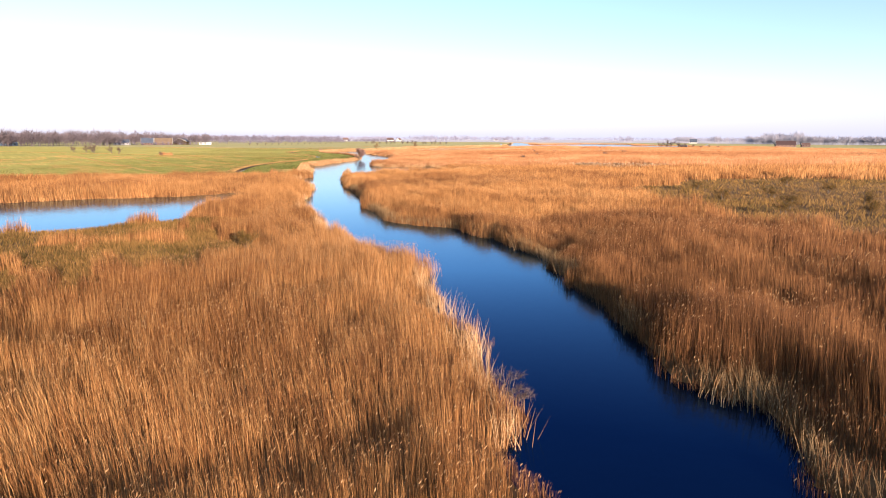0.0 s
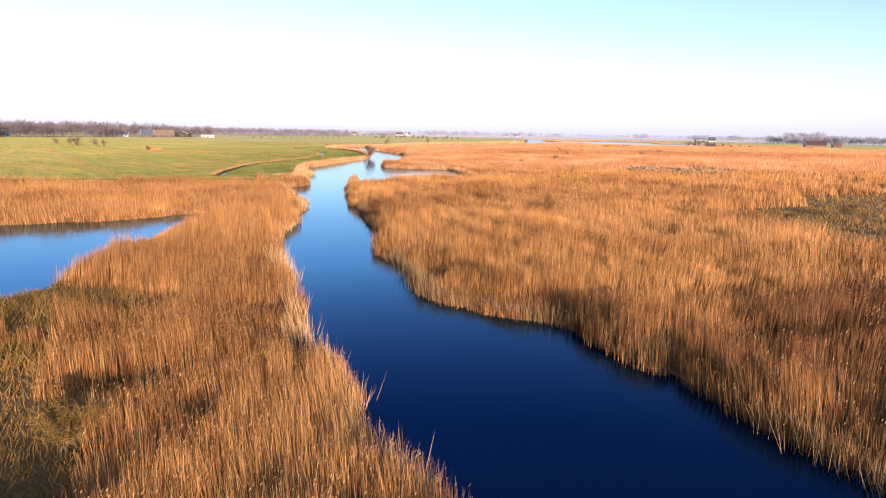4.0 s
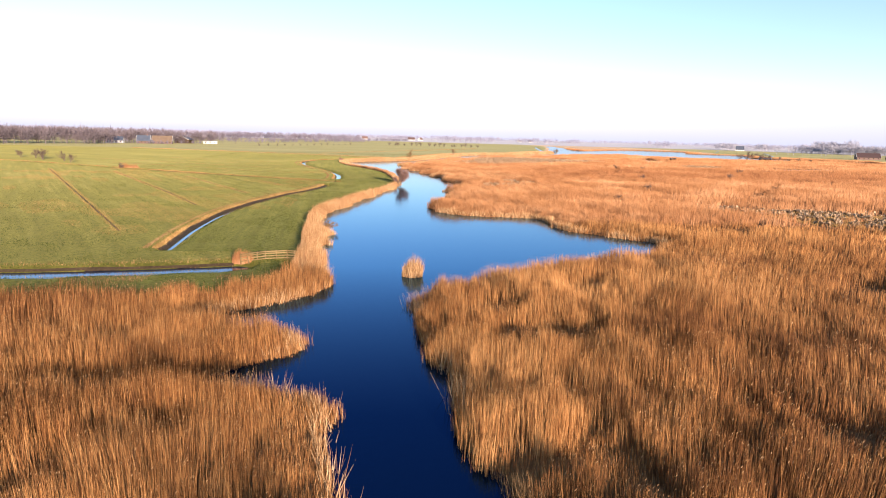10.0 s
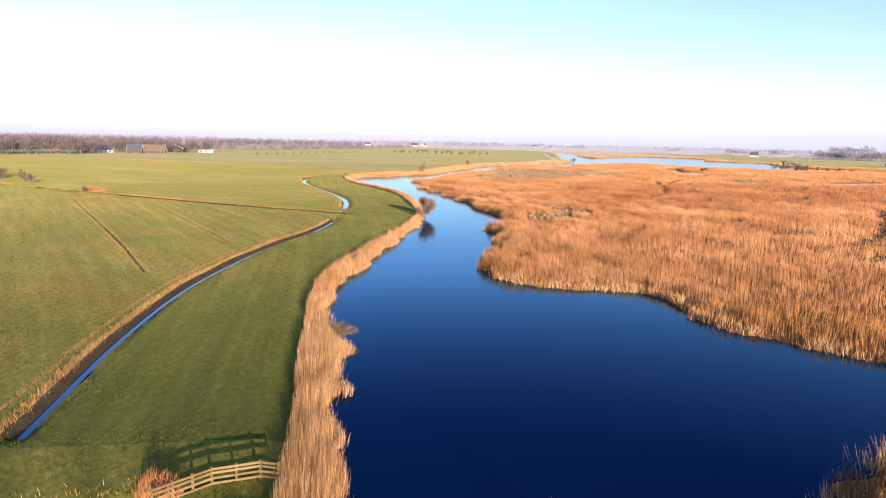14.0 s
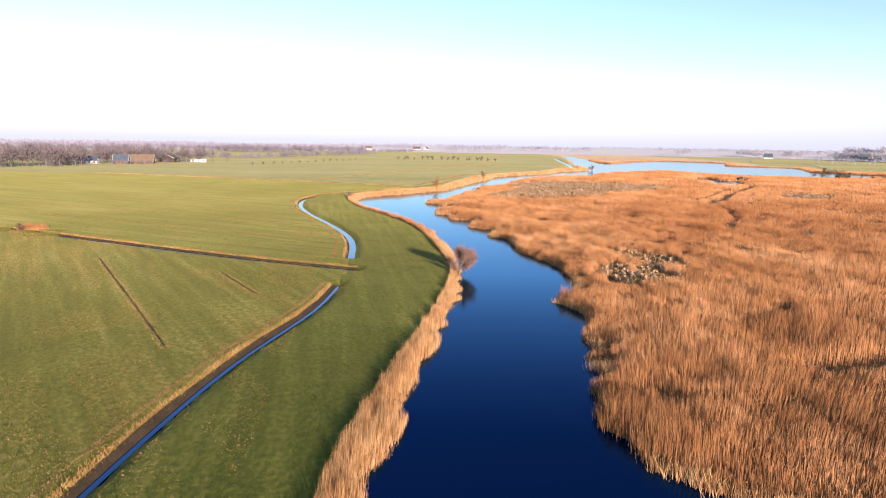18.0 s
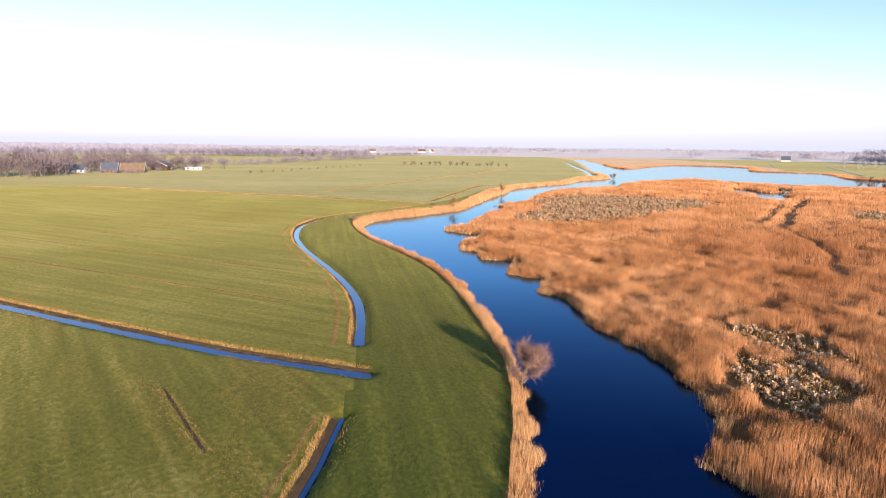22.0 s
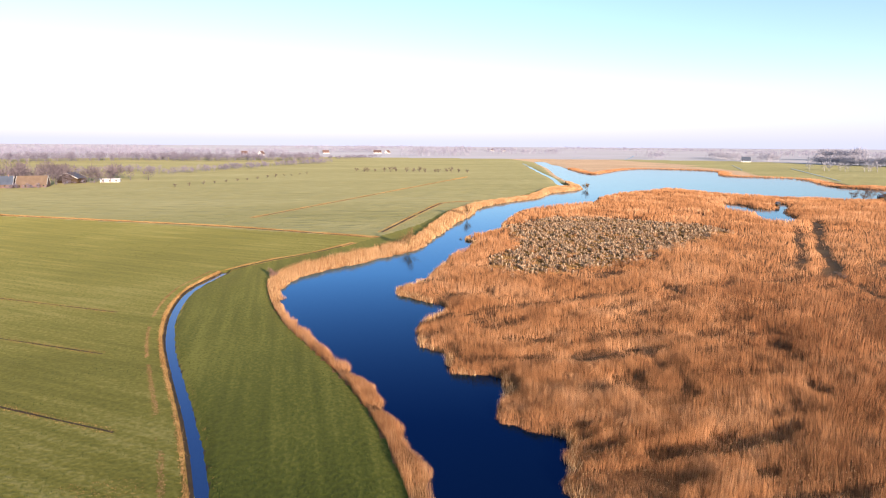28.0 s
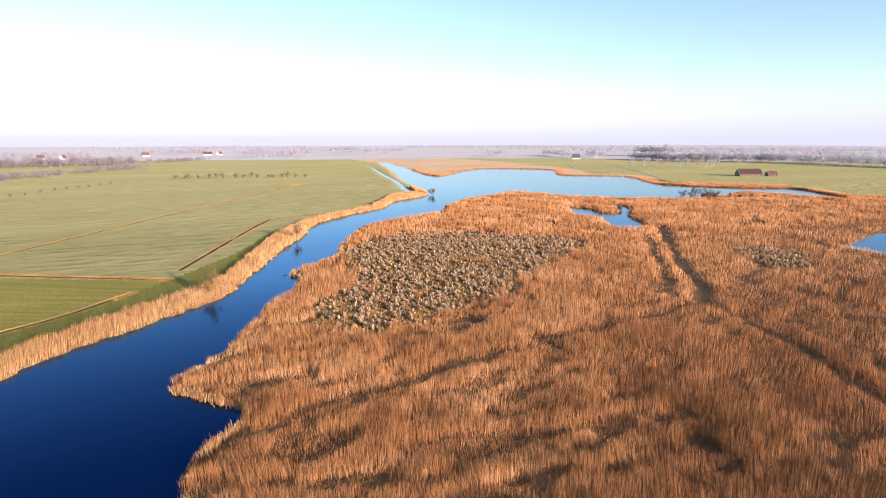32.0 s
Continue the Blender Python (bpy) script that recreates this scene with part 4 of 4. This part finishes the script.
def build_fence():
    z0 = 0.5
    corners = [Vector((-45.1, 169.7, 0)), Vector((-42.7, 171.4, 0)), Vector((-40.3, 171.9, 0)), Vector((-39.3, 171.6, 0))]
    posts = []
    for a, b, n in zip(corners[:-1], corners[1:], (3, 2, 1)):
        posts += [a.lerp(b, k / n) for k in range(n)]
    posts.append(corners[-1])
    fence = thing("fence", (-43, 171.5, z0 - 0.12), "weathered grey-brown wooden post and rail fence on the bank", "fence")
    inv = Matrix.Translation((43, -171.5, 0))
    for p in posts:
        bm = bmesh.new()
        box(bm, (0.13, 0.13, 1.35), inv @ Matrix.Translation(p + Vector((0, 0, 0.52))))
        part("post", bm, WOOD, fence)
    for a, b in zip(corners[:-1], corners[1:]):
        d = b - a
        for k, zz in enumerate((0.28, 0.56, 0.84, 1.1)):
            bm = bmesh.new()
            box(bm, (d.length + 0.2, 0.045, 0.13), inv @ Matrix.Translation((a + b) / 2 + Vector((-d.y, d.x, 0)).normalized() * -0.09 + Vector((0, 0, zz + 0.02 * ((k * 7) % 3)))) @ Matrix.Rotation(math.atan2(d.y, d.x), 4, "Z"))
            part("rail", bm, WOOD, fence)
    a, b = corners[0] + Vector((0.9, -0.2, 0.0)), corners[0] + Vector((0.6, 0.45, 1.1))
    bm = bmesh.new()
    box(bm, (0.09, 0.09, (b - a).length), inv @ Matrix.Translation((a + b) / 2) @ (b - a).to_track_quat("Z", "Y").to_matrix().to_4x4())
    part("brace", bm, WOOD, fence)


build_fence()


# ---- trees ----
def tube(path, radii, sides=6):
    """Vertices and quads of a tapered tube along a path."""
    path = [Vector(p) for p in path]
    v, f = [], []
    for i, (p, r) in enumerate(zip(path, radii)):
        d = (path[min(i + 1, len(path) - 1)] - path[max(i - 1, 0)]).normalized()
        x = d.orthogonal().normalized()
        y = d.cross(x)
        v += [p + (x * math.cos(2 * math.pi * k / sides) + y * math.sin(2 * math.pi * k / sides)) * r for k in range(sides)]
    for i in range(len(path) - 1):
        for k in range(sides):
            a, b = i * sides + k, i * sides + (k + 1) % sides
            f.append((a, b, b + sides, a + sides))
    return v, f


def limb_path(rnd, start, heading, length, steps=6, droop=0.0, wild=0.25):
    p, d, out = Vector(start), Vector(heading).normalized(), [Vector(start)]
    for _ in range(steps):
        d = (d + Vector((rnd.uniform(-wild, wild), rnd.uniform(-wild, wild), rnd.uniform(-wild, wild) * 0.6 - droop))).normalized()
        p = p + d * (length / steps)
        out.append(p.copy())
    return out


def py_mesh(name, v, f, mat, parent, label="", smooth=True):
    me = bpy.data.meshes.new(name)
    me.from_pydata([tuple(p) for p in v], [], f)
    if smooth:
        me.polygons.foreach_set("use_smooth", np.ones(len(me.polygons), bool))
    return link_mesh(name, me, mat, parent, label)


def bare_tree(name, label, place, high, seed, stems=1, limbs=9, lean=(0, 0), wide=0.5, twigs=1500, bark=BARK, twig=TWIG, thick=0.02, group=""):
    """A leafless tree: stems, limbs and a crown of many fine twigs."""
    rnd, rng = random.Random(seed), np.random.default_rng(seed)
    z = float(height(np.array([place[:2]], float))[0])
    tree = thing(name, (place[0], place[1], z - 0.1), label, "tree" if high > 3 else "bush", group)
    tips = []
    for s in range(stems):
        h = high * (0.62 if stems == 1 else rnd.uniform(0.4, 0.6))
        off = (0, 0, 0) if stems == 1 else (rnd.uniform(-0.4, 0.4), rnd.uniform(-0.4, 0.4), 0)
        path = limb_path(rnd, off, (lean[0] + rnd.uniform(-0.25, 0.25) * (stems > 1), lean[1] + rnd.uniform(-0.25, 0.25) * (stems > 1), 1), h, 7, 0, 0.10 if stems == 1 else 0.22)
        r0 = thick * high
        v, f = tube(path, [r0 * (1.25 if i == 0 else 1 - 0.11 * i) for i in range(len(path))], 7)
        py_mesh("trunk", v, f, bark, tree)
        for k in range(max(3, limbs // stems)):
            u = rnd.uniform(0.25, 1.0)
            at = path[min(len(path) - 1, int(u * (len(path) - 1)))]
            ang = rnd.uniform(0, 2 * math.pi)
            head = (math.cos(ang) * wide * 1.6 + lean[0], math.sin(ang) * wide * 1.6 + lean[1], 0.75)
            ln = high * rnd.uniform(0.32, 0.55) * (1.15 - 0.4 * u)
            lp = limb_path(rnd, at, head, ln, 6, -0.03, 0.3)
            rr = r0 * (0.55 - 0.25 * u)
            v, f = tube(lp, [rr * (1 - 0.14 * i) for i in range(len(lp))], 5)
            vs, fs = list(v), list(f)
            for _ in range(3):
                j = rnd.randint(2, 5)
                sp = limb_path(rnd, lp[j], (rnd.uniform(-1, 1) + lean[0], rnd.uniform(-1, 1) + lean[1], rnd.uniform(0.2, 1)), ln * 0.5, 4, 0, 0.35)
                v2, f2 = tube(sp, [rr * 0.4 * (1 - 0.2 * i) for i in range(len(sp))], 4)
                fs += [tuple(x + len(vs) for x in q) for q in f2]
                vs += v2
                tips += sp[1:]
            tips += lp[2:]
            py_mesh("limb", vs, fs, bark, tree)
    t = np.array([tuple(p) for p in tips])
    k = rng.integers(0, len(t), twigs)
    d = rng.normal(0, 1, (twigs, 3)) + np.array([lean[0] * 0.6, lean[1] * 0.6, 0.55])
    d /= np.linalg.norm(d, axis=1)[:, None]
    ln = high * (0.07 + 0.12 * rng.random(twigs))
    side = np.cross(d, rng.normal(0, 1, (twigs, 3)))
    side /= np.linalg.norm(side, axis=1)[:, None] + 1e-6
    w = high * 0.0016 + 0.006
    a = t[k] + rng.normal(0, 0.02 * high, (twigs, 3))
    v = np.stack([a - side * w, a + side * w, a + d * ln[:, None]], 1).reshape(-1, 3)
    v[:, 2] = np.maximum(v[:, 2], 0.05)
    mesh_of("crown", v, np.arange(3 * twigs), np.full(twigs, 3), twig, tree, "fine leafless twigs")
    return tree


bare_tree("willow", "leafless purple-brown willow leaning over the river from the bank", (-21.4, 284.2), 7.2, 3, stems=3, limbs=15, lean=(0.38, 0.05), wide=0.55, twigs=6500, twig=TWIG_RED, thick=0.022)
bare_tree("birch", "slim leafless pale tree on the reedy bank", (-4.6, 466), 8.0, 5, limbs=9, wide=0.35, twigs=1000, bark=WOOD, twig=REED_GREY, thick=0.02)
bare_tree("birch", "small leafless tree on the reedy bank", (33, 541), 8.0, 6, limbs=9, wide=0.4, twigs=1000, twig=REED_GREY)
bare_tree("alder", "leafless tree at the tip of the pasture bank by the lake", (163, 695), 9.0, 8, stems=2, limbs=10, wide=0.5, twigs=1500, twig=REED_GREY)
bare_tree("willow_bush", "low reddish-brown leafless bush at the river bend", (-44.5, 428), 3.4, 9, stems=4, limbs=12, wide=0.8, twigs=2200, twig=TWIG_RED)
bare_tree("willow_bush", "low tan leafless bush overhanging the near bank", (-37.4, 195.5), 2.4, 10, stems=3, limbs=9, lean=(0.6, 0), wide=0.8, twigs=2200, twig=REED_GREY)
bare_tree("willow_bush", "olive leafless bush among low meadow plants", (-34.3, 62), 2.4, 12, stems=4, limbs=12, wide=0.9, twigs=2600, twig=HERB)
bare_tree("willow_bush", "sparse dry bush hanging over the dark water", (-19.9, 30), 1.9, 13, stems=2, limbs=6, lean=(0.5, 0), wide=0.7, twigs=500)
for i, (x, y, h) in enumerate(((-122, 337, 3.6), (-152, 366, 5), (-160, 378, 5.5), (-172, 384, 6), (-182, 398, 6), (-190, 402, 5), (-176, 392, 5.5))):
    bare_tree("thorn_bush", "gnarled leafless thorn bush standing in the pasture", (x, y), h, 20 + i, stems=3, limbs=9, wide=0.9, twigs=1100, group="thorn bushes in the pasture")
for i, (x, y, h) in enumerate(((298, 594, 9), (303, 591, 11), (308, 590, 10), (313, 585, 11.5), (319, 584, 9), (326, 580, 6), (334, 577, 5), (342, 575, 5.5), (349, 570, 4.5))):
    bare_tree("alder", "leafless tree on the lake shore among reeds", (x, y), h, 40 + i, stems=2, limbs=9, wide=0.6, twigs=1200, group="trees on the lake shore")
for i in range(17):
    x, y = -2 + i * 7.8 + 6 * lattice(i, 3, 1), 952 - i * 1.6 + 14 * lattice(i, 5, 1)
    bare_tree("thorn_bush", "low leafless bush in a row across the far pasture", (x, y), 5.5 + 3.5 * lattice(i, 8, 2), 60 + i, stems=3, limbs=9, wide=1.1, twigs=900, thick=0.03, group="bushes across the far pasture")
for i in range(14):
    x, y = -140 + i * 6.8, 735 + i * 13 + 8 * lattice(i, 6, 1)
    bare_tree("thorn_bush", "low leafless hedge bush along a far ditch", (x, y), 3.0 + 2.0 * lattice(i, 9, 2), 90 + i, stems=3, limbs=6, wide=1.1, twigs=450, thick=0.03, group="hedge bushes along a far ditch")
for i, (x, y, h) in enumerate(((52, 268, 2.4), (74, 318, 2.6), (118, 330, 2.8), (30, 240, 1.6), (150, 372, 2.5), (100, 401, 2.4), (112, 396, 2.0))):
    bare_tree("willow_bush", "dark leafless bush standing in the reed marsh", (x, y), h + 1.2, 120 + i, stems=4, limbs=9, wide=0.8, twigs=900, group="bushes in the marsh")
for i, (x, y, h) in enumerate(((30, 78, 2.0), (35, 83, 2.6), (41, 76, 2.3), (33, 95, 2.2), (44, 98, 2.6), (52, 88, 2.4), (27, 108, 1.8), (39, 112, 2.2), (60, 104, 2.6), (66, 122, 2.6))):
    bare_tree("willow_bush", "dark olive scrub bush in the low marsh meadow", (x, y), h + 0.7, 150 + i, stems=4, limbs=12, wide=1.1, twigs=1700, twig=HERB, group="scrub bushes in the marsh meadow")
for i, (x, y) in enumerate(((17, 482.5), (8.5, 452), (37.5, 503.5), (46, 520))):
    bare_tree("willow_bush", "low dark bush at the marsh edge beside the water", (x, y), 2.0, 131 + i, stems=3, limbs=8, wide=1.0, twigs=700, group="bushes at the marsh edge")


def wood(name, label, centres, high, rng, mat=HAZED_FAR_TWIG, twigs=46):
    """Many leafless trees far off, joined: each a trunk and a ragged crown of twigs."""
    n = len(centres)
    h = high * (0.65 + 0.6 * rng.random(n))
    k = np.repeat(np.arange(n), twigs)
    m = len(k)
    u = rng.normal(0, 1, (m, 3))
    u /= np.linalg.norm(u, axis=1)[:, None]
    rad = rng.random(m) ** 0.4
    c = np.column_stack([centres, h * 0.62])[k]
    a = c + u * rad[:, None] * np.column_stack([h * 0.36, h * 0.36, h * 0.38])[k]
    a[:, 2] = np.maximum(a[:, 2], 0.8)
    d = u * 0.6 + rng.normal(0, 0.5, (m, 3)) + [0, 0, 0.5]
    side = np.cross(d, rng.normal(0, 1, (m, 3)))
    side /= np.linalg.norm(side, axis=1)[:, None] + 1e-6
    ln = (0.16 * h)[k][:, None]
    w = (0.5 * 0.042 * (60 / twigs) ** 0.3 * h)[k][:, None]
    v = np.stack([a - side * w, a + side * w, a + d * ln], 1).reshape(-1, 3)
    t = np.column_stack([centres, np.full(n, 0.2)])
    wt = (0.02 * h)[:, None]
    ex = np.array([[1, 0, 0]])
    tv = np.stack([t - ex * wt, t + ex * wt, t + np.array([[0, 0, 1.0]]) * (h * 0.75)[:, None]], 1).reshape(-1, 3)
    v = np.vstack([v, tv])
    return tagged(mesh_of(name, v, np.arange(len(v)), np.full(len(v) // 3, 3), mat), label, "trees", kind="stuff")


def belt(points, each, width, rng):
    line = np.array(points, float)
    return along(line, each, rng, width)


wood("village_trees", "bare grey-brown trees round the farm village", np.vstack([belt([(-420, 560), (-330, 640), (-285, 690), (-268, 705)], 0.9, 12, RNG), belt([(-290, 742), (-262, 752), (-215, 800), (-190, 830)], 0.35, 9, RNG), belt([(-560, 700), (-420, 800), (-260, 860)], 0.5, 25, RNG)]), 12.5, RNG, GARDEN_TWIG, 170)
wood("garden_bushes", "low bare garden bushes in front of the farm buildings", np.vstack([belt([(-300, 716), (-262, 726), (-225, 737)], 0.55, 2.5, RNG), belt([(-228, 770), (-205, 788)], 0.4, 2, RNG)]), 3.6, RNG, twigs=90)
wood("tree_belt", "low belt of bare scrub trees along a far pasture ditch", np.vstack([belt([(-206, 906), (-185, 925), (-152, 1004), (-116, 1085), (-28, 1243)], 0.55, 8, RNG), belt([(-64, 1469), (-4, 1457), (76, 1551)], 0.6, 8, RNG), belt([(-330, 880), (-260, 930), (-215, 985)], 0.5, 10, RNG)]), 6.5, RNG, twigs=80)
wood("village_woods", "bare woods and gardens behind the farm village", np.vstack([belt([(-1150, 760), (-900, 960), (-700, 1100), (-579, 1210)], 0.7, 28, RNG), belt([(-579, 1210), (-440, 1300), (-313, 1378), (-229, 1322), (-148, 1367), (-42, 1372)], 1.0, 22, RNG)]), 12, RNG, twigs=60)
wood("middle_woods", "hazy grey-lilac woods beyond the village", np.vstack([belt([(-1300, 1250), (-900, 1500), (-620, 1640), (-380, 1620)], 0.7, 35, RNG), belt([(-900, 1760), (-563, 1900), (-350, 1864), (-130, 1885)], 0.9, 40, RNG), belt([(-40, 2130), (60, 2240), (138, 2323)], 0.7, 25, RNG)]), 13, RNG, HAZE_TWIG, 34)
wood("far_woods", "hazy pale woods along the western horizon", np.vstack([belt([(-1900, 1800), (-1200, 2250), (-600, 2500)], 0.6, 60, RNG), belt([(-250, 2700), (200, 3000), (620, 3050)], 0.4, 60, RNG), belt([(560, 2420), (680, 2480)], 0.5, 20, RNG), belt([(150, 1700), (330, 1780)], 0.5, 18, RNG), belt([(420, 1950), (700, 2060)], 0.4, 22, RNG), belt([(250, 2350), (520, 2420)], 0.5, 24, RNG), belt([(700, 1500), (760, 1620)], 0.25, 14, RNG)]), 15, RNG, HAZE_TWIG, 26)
wood("east_woods", "bare woods behind the eastern meadows", np.vstack([belt([(862, 1225), (868, 1095), (931, 1045), (980, 985)], 1.5, 14, RNG), belt([(990, 975), (960, 830), (930, 700), (940, 420), (930, 200)], 0.8, 24, RNG), belt([(930, 1620), (850, 1440), (800, 1360)], 0.3, 14, RNG), belt([(840, 1345), (905, 1385)], 0.4, 12, RNG), belt([(624, 1010), (650, 950), (700, 900)], 0.12, 8, RNG)]), 14, RNG, HAZED_MID_TWIG, 80)
wood("grove", "broad tall bare grove far behind the eastern pasture", belt([(1050, 1425), (1120, 1365)], 0.5, 14, RNG), 22, RNG, HAZED_MID_TWIG, 120)
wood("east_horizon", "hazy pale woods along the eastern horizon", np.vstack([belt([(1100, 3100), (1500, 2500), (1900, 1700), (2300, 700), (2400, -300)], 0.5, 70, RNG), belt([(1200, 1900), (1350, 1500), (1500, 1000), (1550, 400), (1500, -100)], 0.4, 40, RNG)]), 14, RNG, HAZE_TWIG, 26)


# ---- buildings ----
def house(label, place, size, turn, wall, roof, windows=4, chimney=True, eave=2.6, category="house", name="house"):
    """Walls with gables, a pitched roof with overhang, windows, a door and a chimney."""
    L, W, H = size
    ob = thing(name, (place[0], place[1], 0.5), label, category, turn=radians(turn))
    bm = bmesh.new()
    p = [(-L / 2, -W / 2), (L / 2, -W / 2), (L / 2, W / 2), (-L / 2, W / 2)]
    lo = [bm.verts.new((x, y, -0.3)) for x, y in p]
    hi = [bm.verts.new((x, y, eave)) for x, y in p]
    g = [bm.verts.new((-L / 2, 0, H)), bm.verts.new((L / 2, 0, H))]
    for a, b in ((0, 1), (2, 3)):
        bm.faces.new((lo[a], lo[b], hi[b], hi[a]))
    bm.faces.new((lo[1], lo[2], hi[2], g[1], hi[1]))
    bm.faces.new((lo[3], lo[0], hi[0], g[0], hi[3]))
    part("wall", bm, wall, ob)
    for sgn in (-1, 1):
        bm = bmesh.new()
        slope = math.hypot(W / 2, H - eave)
        box(bm, (L + 0.8, slope + 0.6, 0.22), Matrix.Translation((0, sgn * W / 4 * 1.06, (H + eave) / 2 + 0.05)) @ Matrix.Rotation(-sgn * math.atan2(H - eave, W / 2), 4, "X"))
        part("roof", bm, roof, ob)
    for end in (-1, 1):
        for sgn in (-1, 1):
            bm = bmesh.new()
            box(bm, (0.12, math.hypot(W / 2, H - eave) + 0.6, 0.45), Matrix.Translation((end * (L / 2 + 0.46), sgn * W / 4 * 1.06, (H + eave) / 2 + 0.02)) @ Matrix.Rotation(-sgn * math.atan2(H - eave, W / 2), 4, "X"))
            part("bargeboard", bm, WHITEWALL, ob, "white gable board")
    for k in range(windows):
        x = -L / 2 + L * (k + 0.5) / windows
        bm = bmesh.new()
        box(bm, (1.3, 0.10, 1.3), Matrix.Translation((x, -W / 2 - 0.03, min(1.5, eave - 0.9))))
        win = part("window_frame", bm, WOOD, ob)
        bm = bmesh.new()
        box(bm, (1.05, 0.04, 1.05), Matrix.Translation((x, -W / 2 - 0.09, min(1.5, eave - 0.9))))
        part("pane", bm, PANE, win)
    bm = bmesh.new()
    box(bm, (0.08, 1.2, 2.1), Matrix.Translation((-L / 2 - 0.04, 0, 1.0)))
    part("door", bm, DARKROOF, ob)
    bm = bmesh.new()
    box(bm, (0.06, 1.4, 1.4), Matrix.Translation((-L / 2 - 0.03, 0, eave + 1.0)))
    part("window", bm, PANE, ob)
    if chimney:
        bm = bmesh.new()
        box(bm, (0.8, 0.8, 1.6), Matrix.Translation((L * 0.28, 0, H + 0.5)))
        part("chimney", bm, BRICK, ob)
    return ob


house("brick farmhouse with a dark slate roof and white trim", (-254, 742), (12, 9, 8), 10, BRICK, DARKROOF)
house("large thatched brown barn with low eaves", (-238, 748), (18, 13, 7.8), 12, BRICK, THATCH, 5, False, 2.2, "barn", "barn")
house("dark barn with a pale gable edge", (-229, 790), (12, 16, 8), 80, MUD, DARKROOF, 3, False, 4, "barn", "barn")
house("low long white shed beside the farm", (-203, 796), (14, 5, 2.9), 5, WHITEWALL, WHITEWALL, 3, False, 2.2, "shed", "shed")
house("low house with a blue-grey roof among bare trees", (-280, 738), (16, 9, 6.5), 8, WHITEWALL, DARKROOF)
house("long low pale greenhouse by the trees", (-372, 660), (40, 8, 3.2), 40, WHITEWALL, WHITEWALL, 8, False, 2.4, "shed", "shed")
for x, y, l, t in ((-222, 1741, 14, 10), (-181, 1721, 12, 60), (-35, 1930, 18, 20), (110, 1980, 22, 0), (140, 1990, 14, 50), (638, 2500, 16, 10), (600, 2520, 22, 40)):
    house("white house with a tiled pitched roof far across the fields", (x, y), (l, 10, 9), t, WHITEWALL, TILE)
house("wide brown-roofed farmhouse behind the lake", (568, 748), (24, 12, 7.5), -28, BRICK, TILE, 5)
house("low annex of the farmhouse behind the lake", (590, 737), (10, 8, 5), -28, BRICK, TILE, 3, False)
house("white house with a dark roof between far trees", (776, 1308), (16, 10, 10), -30, WHITEWALL, DARKROOF)
house("small grey shed among reeds on the lake shore", (322, 592), (9, 4, 3), -30, MUD, DARKROOF, 2, False, 2.1, "shed", "shed")


# ---- duck blinds in the eastern pool ----
def blind(place, turn):
    ob = thing("duck_blind", (*place, -0.3), "small dark wooden hide on posts in the marsh pool", "hide", "hides in the marsh pool", radians(turn))
    for x, y in ((-0.9, -0.7), (0.9, -0.7), (0.9, 0.7), (-0.9, 0.7)):
        bm = bmesh.new()
        box(bm, (0.14, 0.14, 1.6), Matrix.Translation((x, y, 0.6)))
        part("post", bm, MUD, ob)
    bm = bmesh.new()
    box(bm, (2.1, 1.7, 1.3), Matrix.Translation((0, 0, 1.7)))
    part("cabin", bm, MUD, ob)
    bm = bmesh.new()
    box(bm, (2.5, 2.1, 0.12), Matrix.Translation((0, 0, 2.42)) @ Matrix.Rotation(0.12, 4, "X"))
    part("roof", bm, DARKROOF, ob)


blind((218, 564), 20)
blind((226, 573), -10)
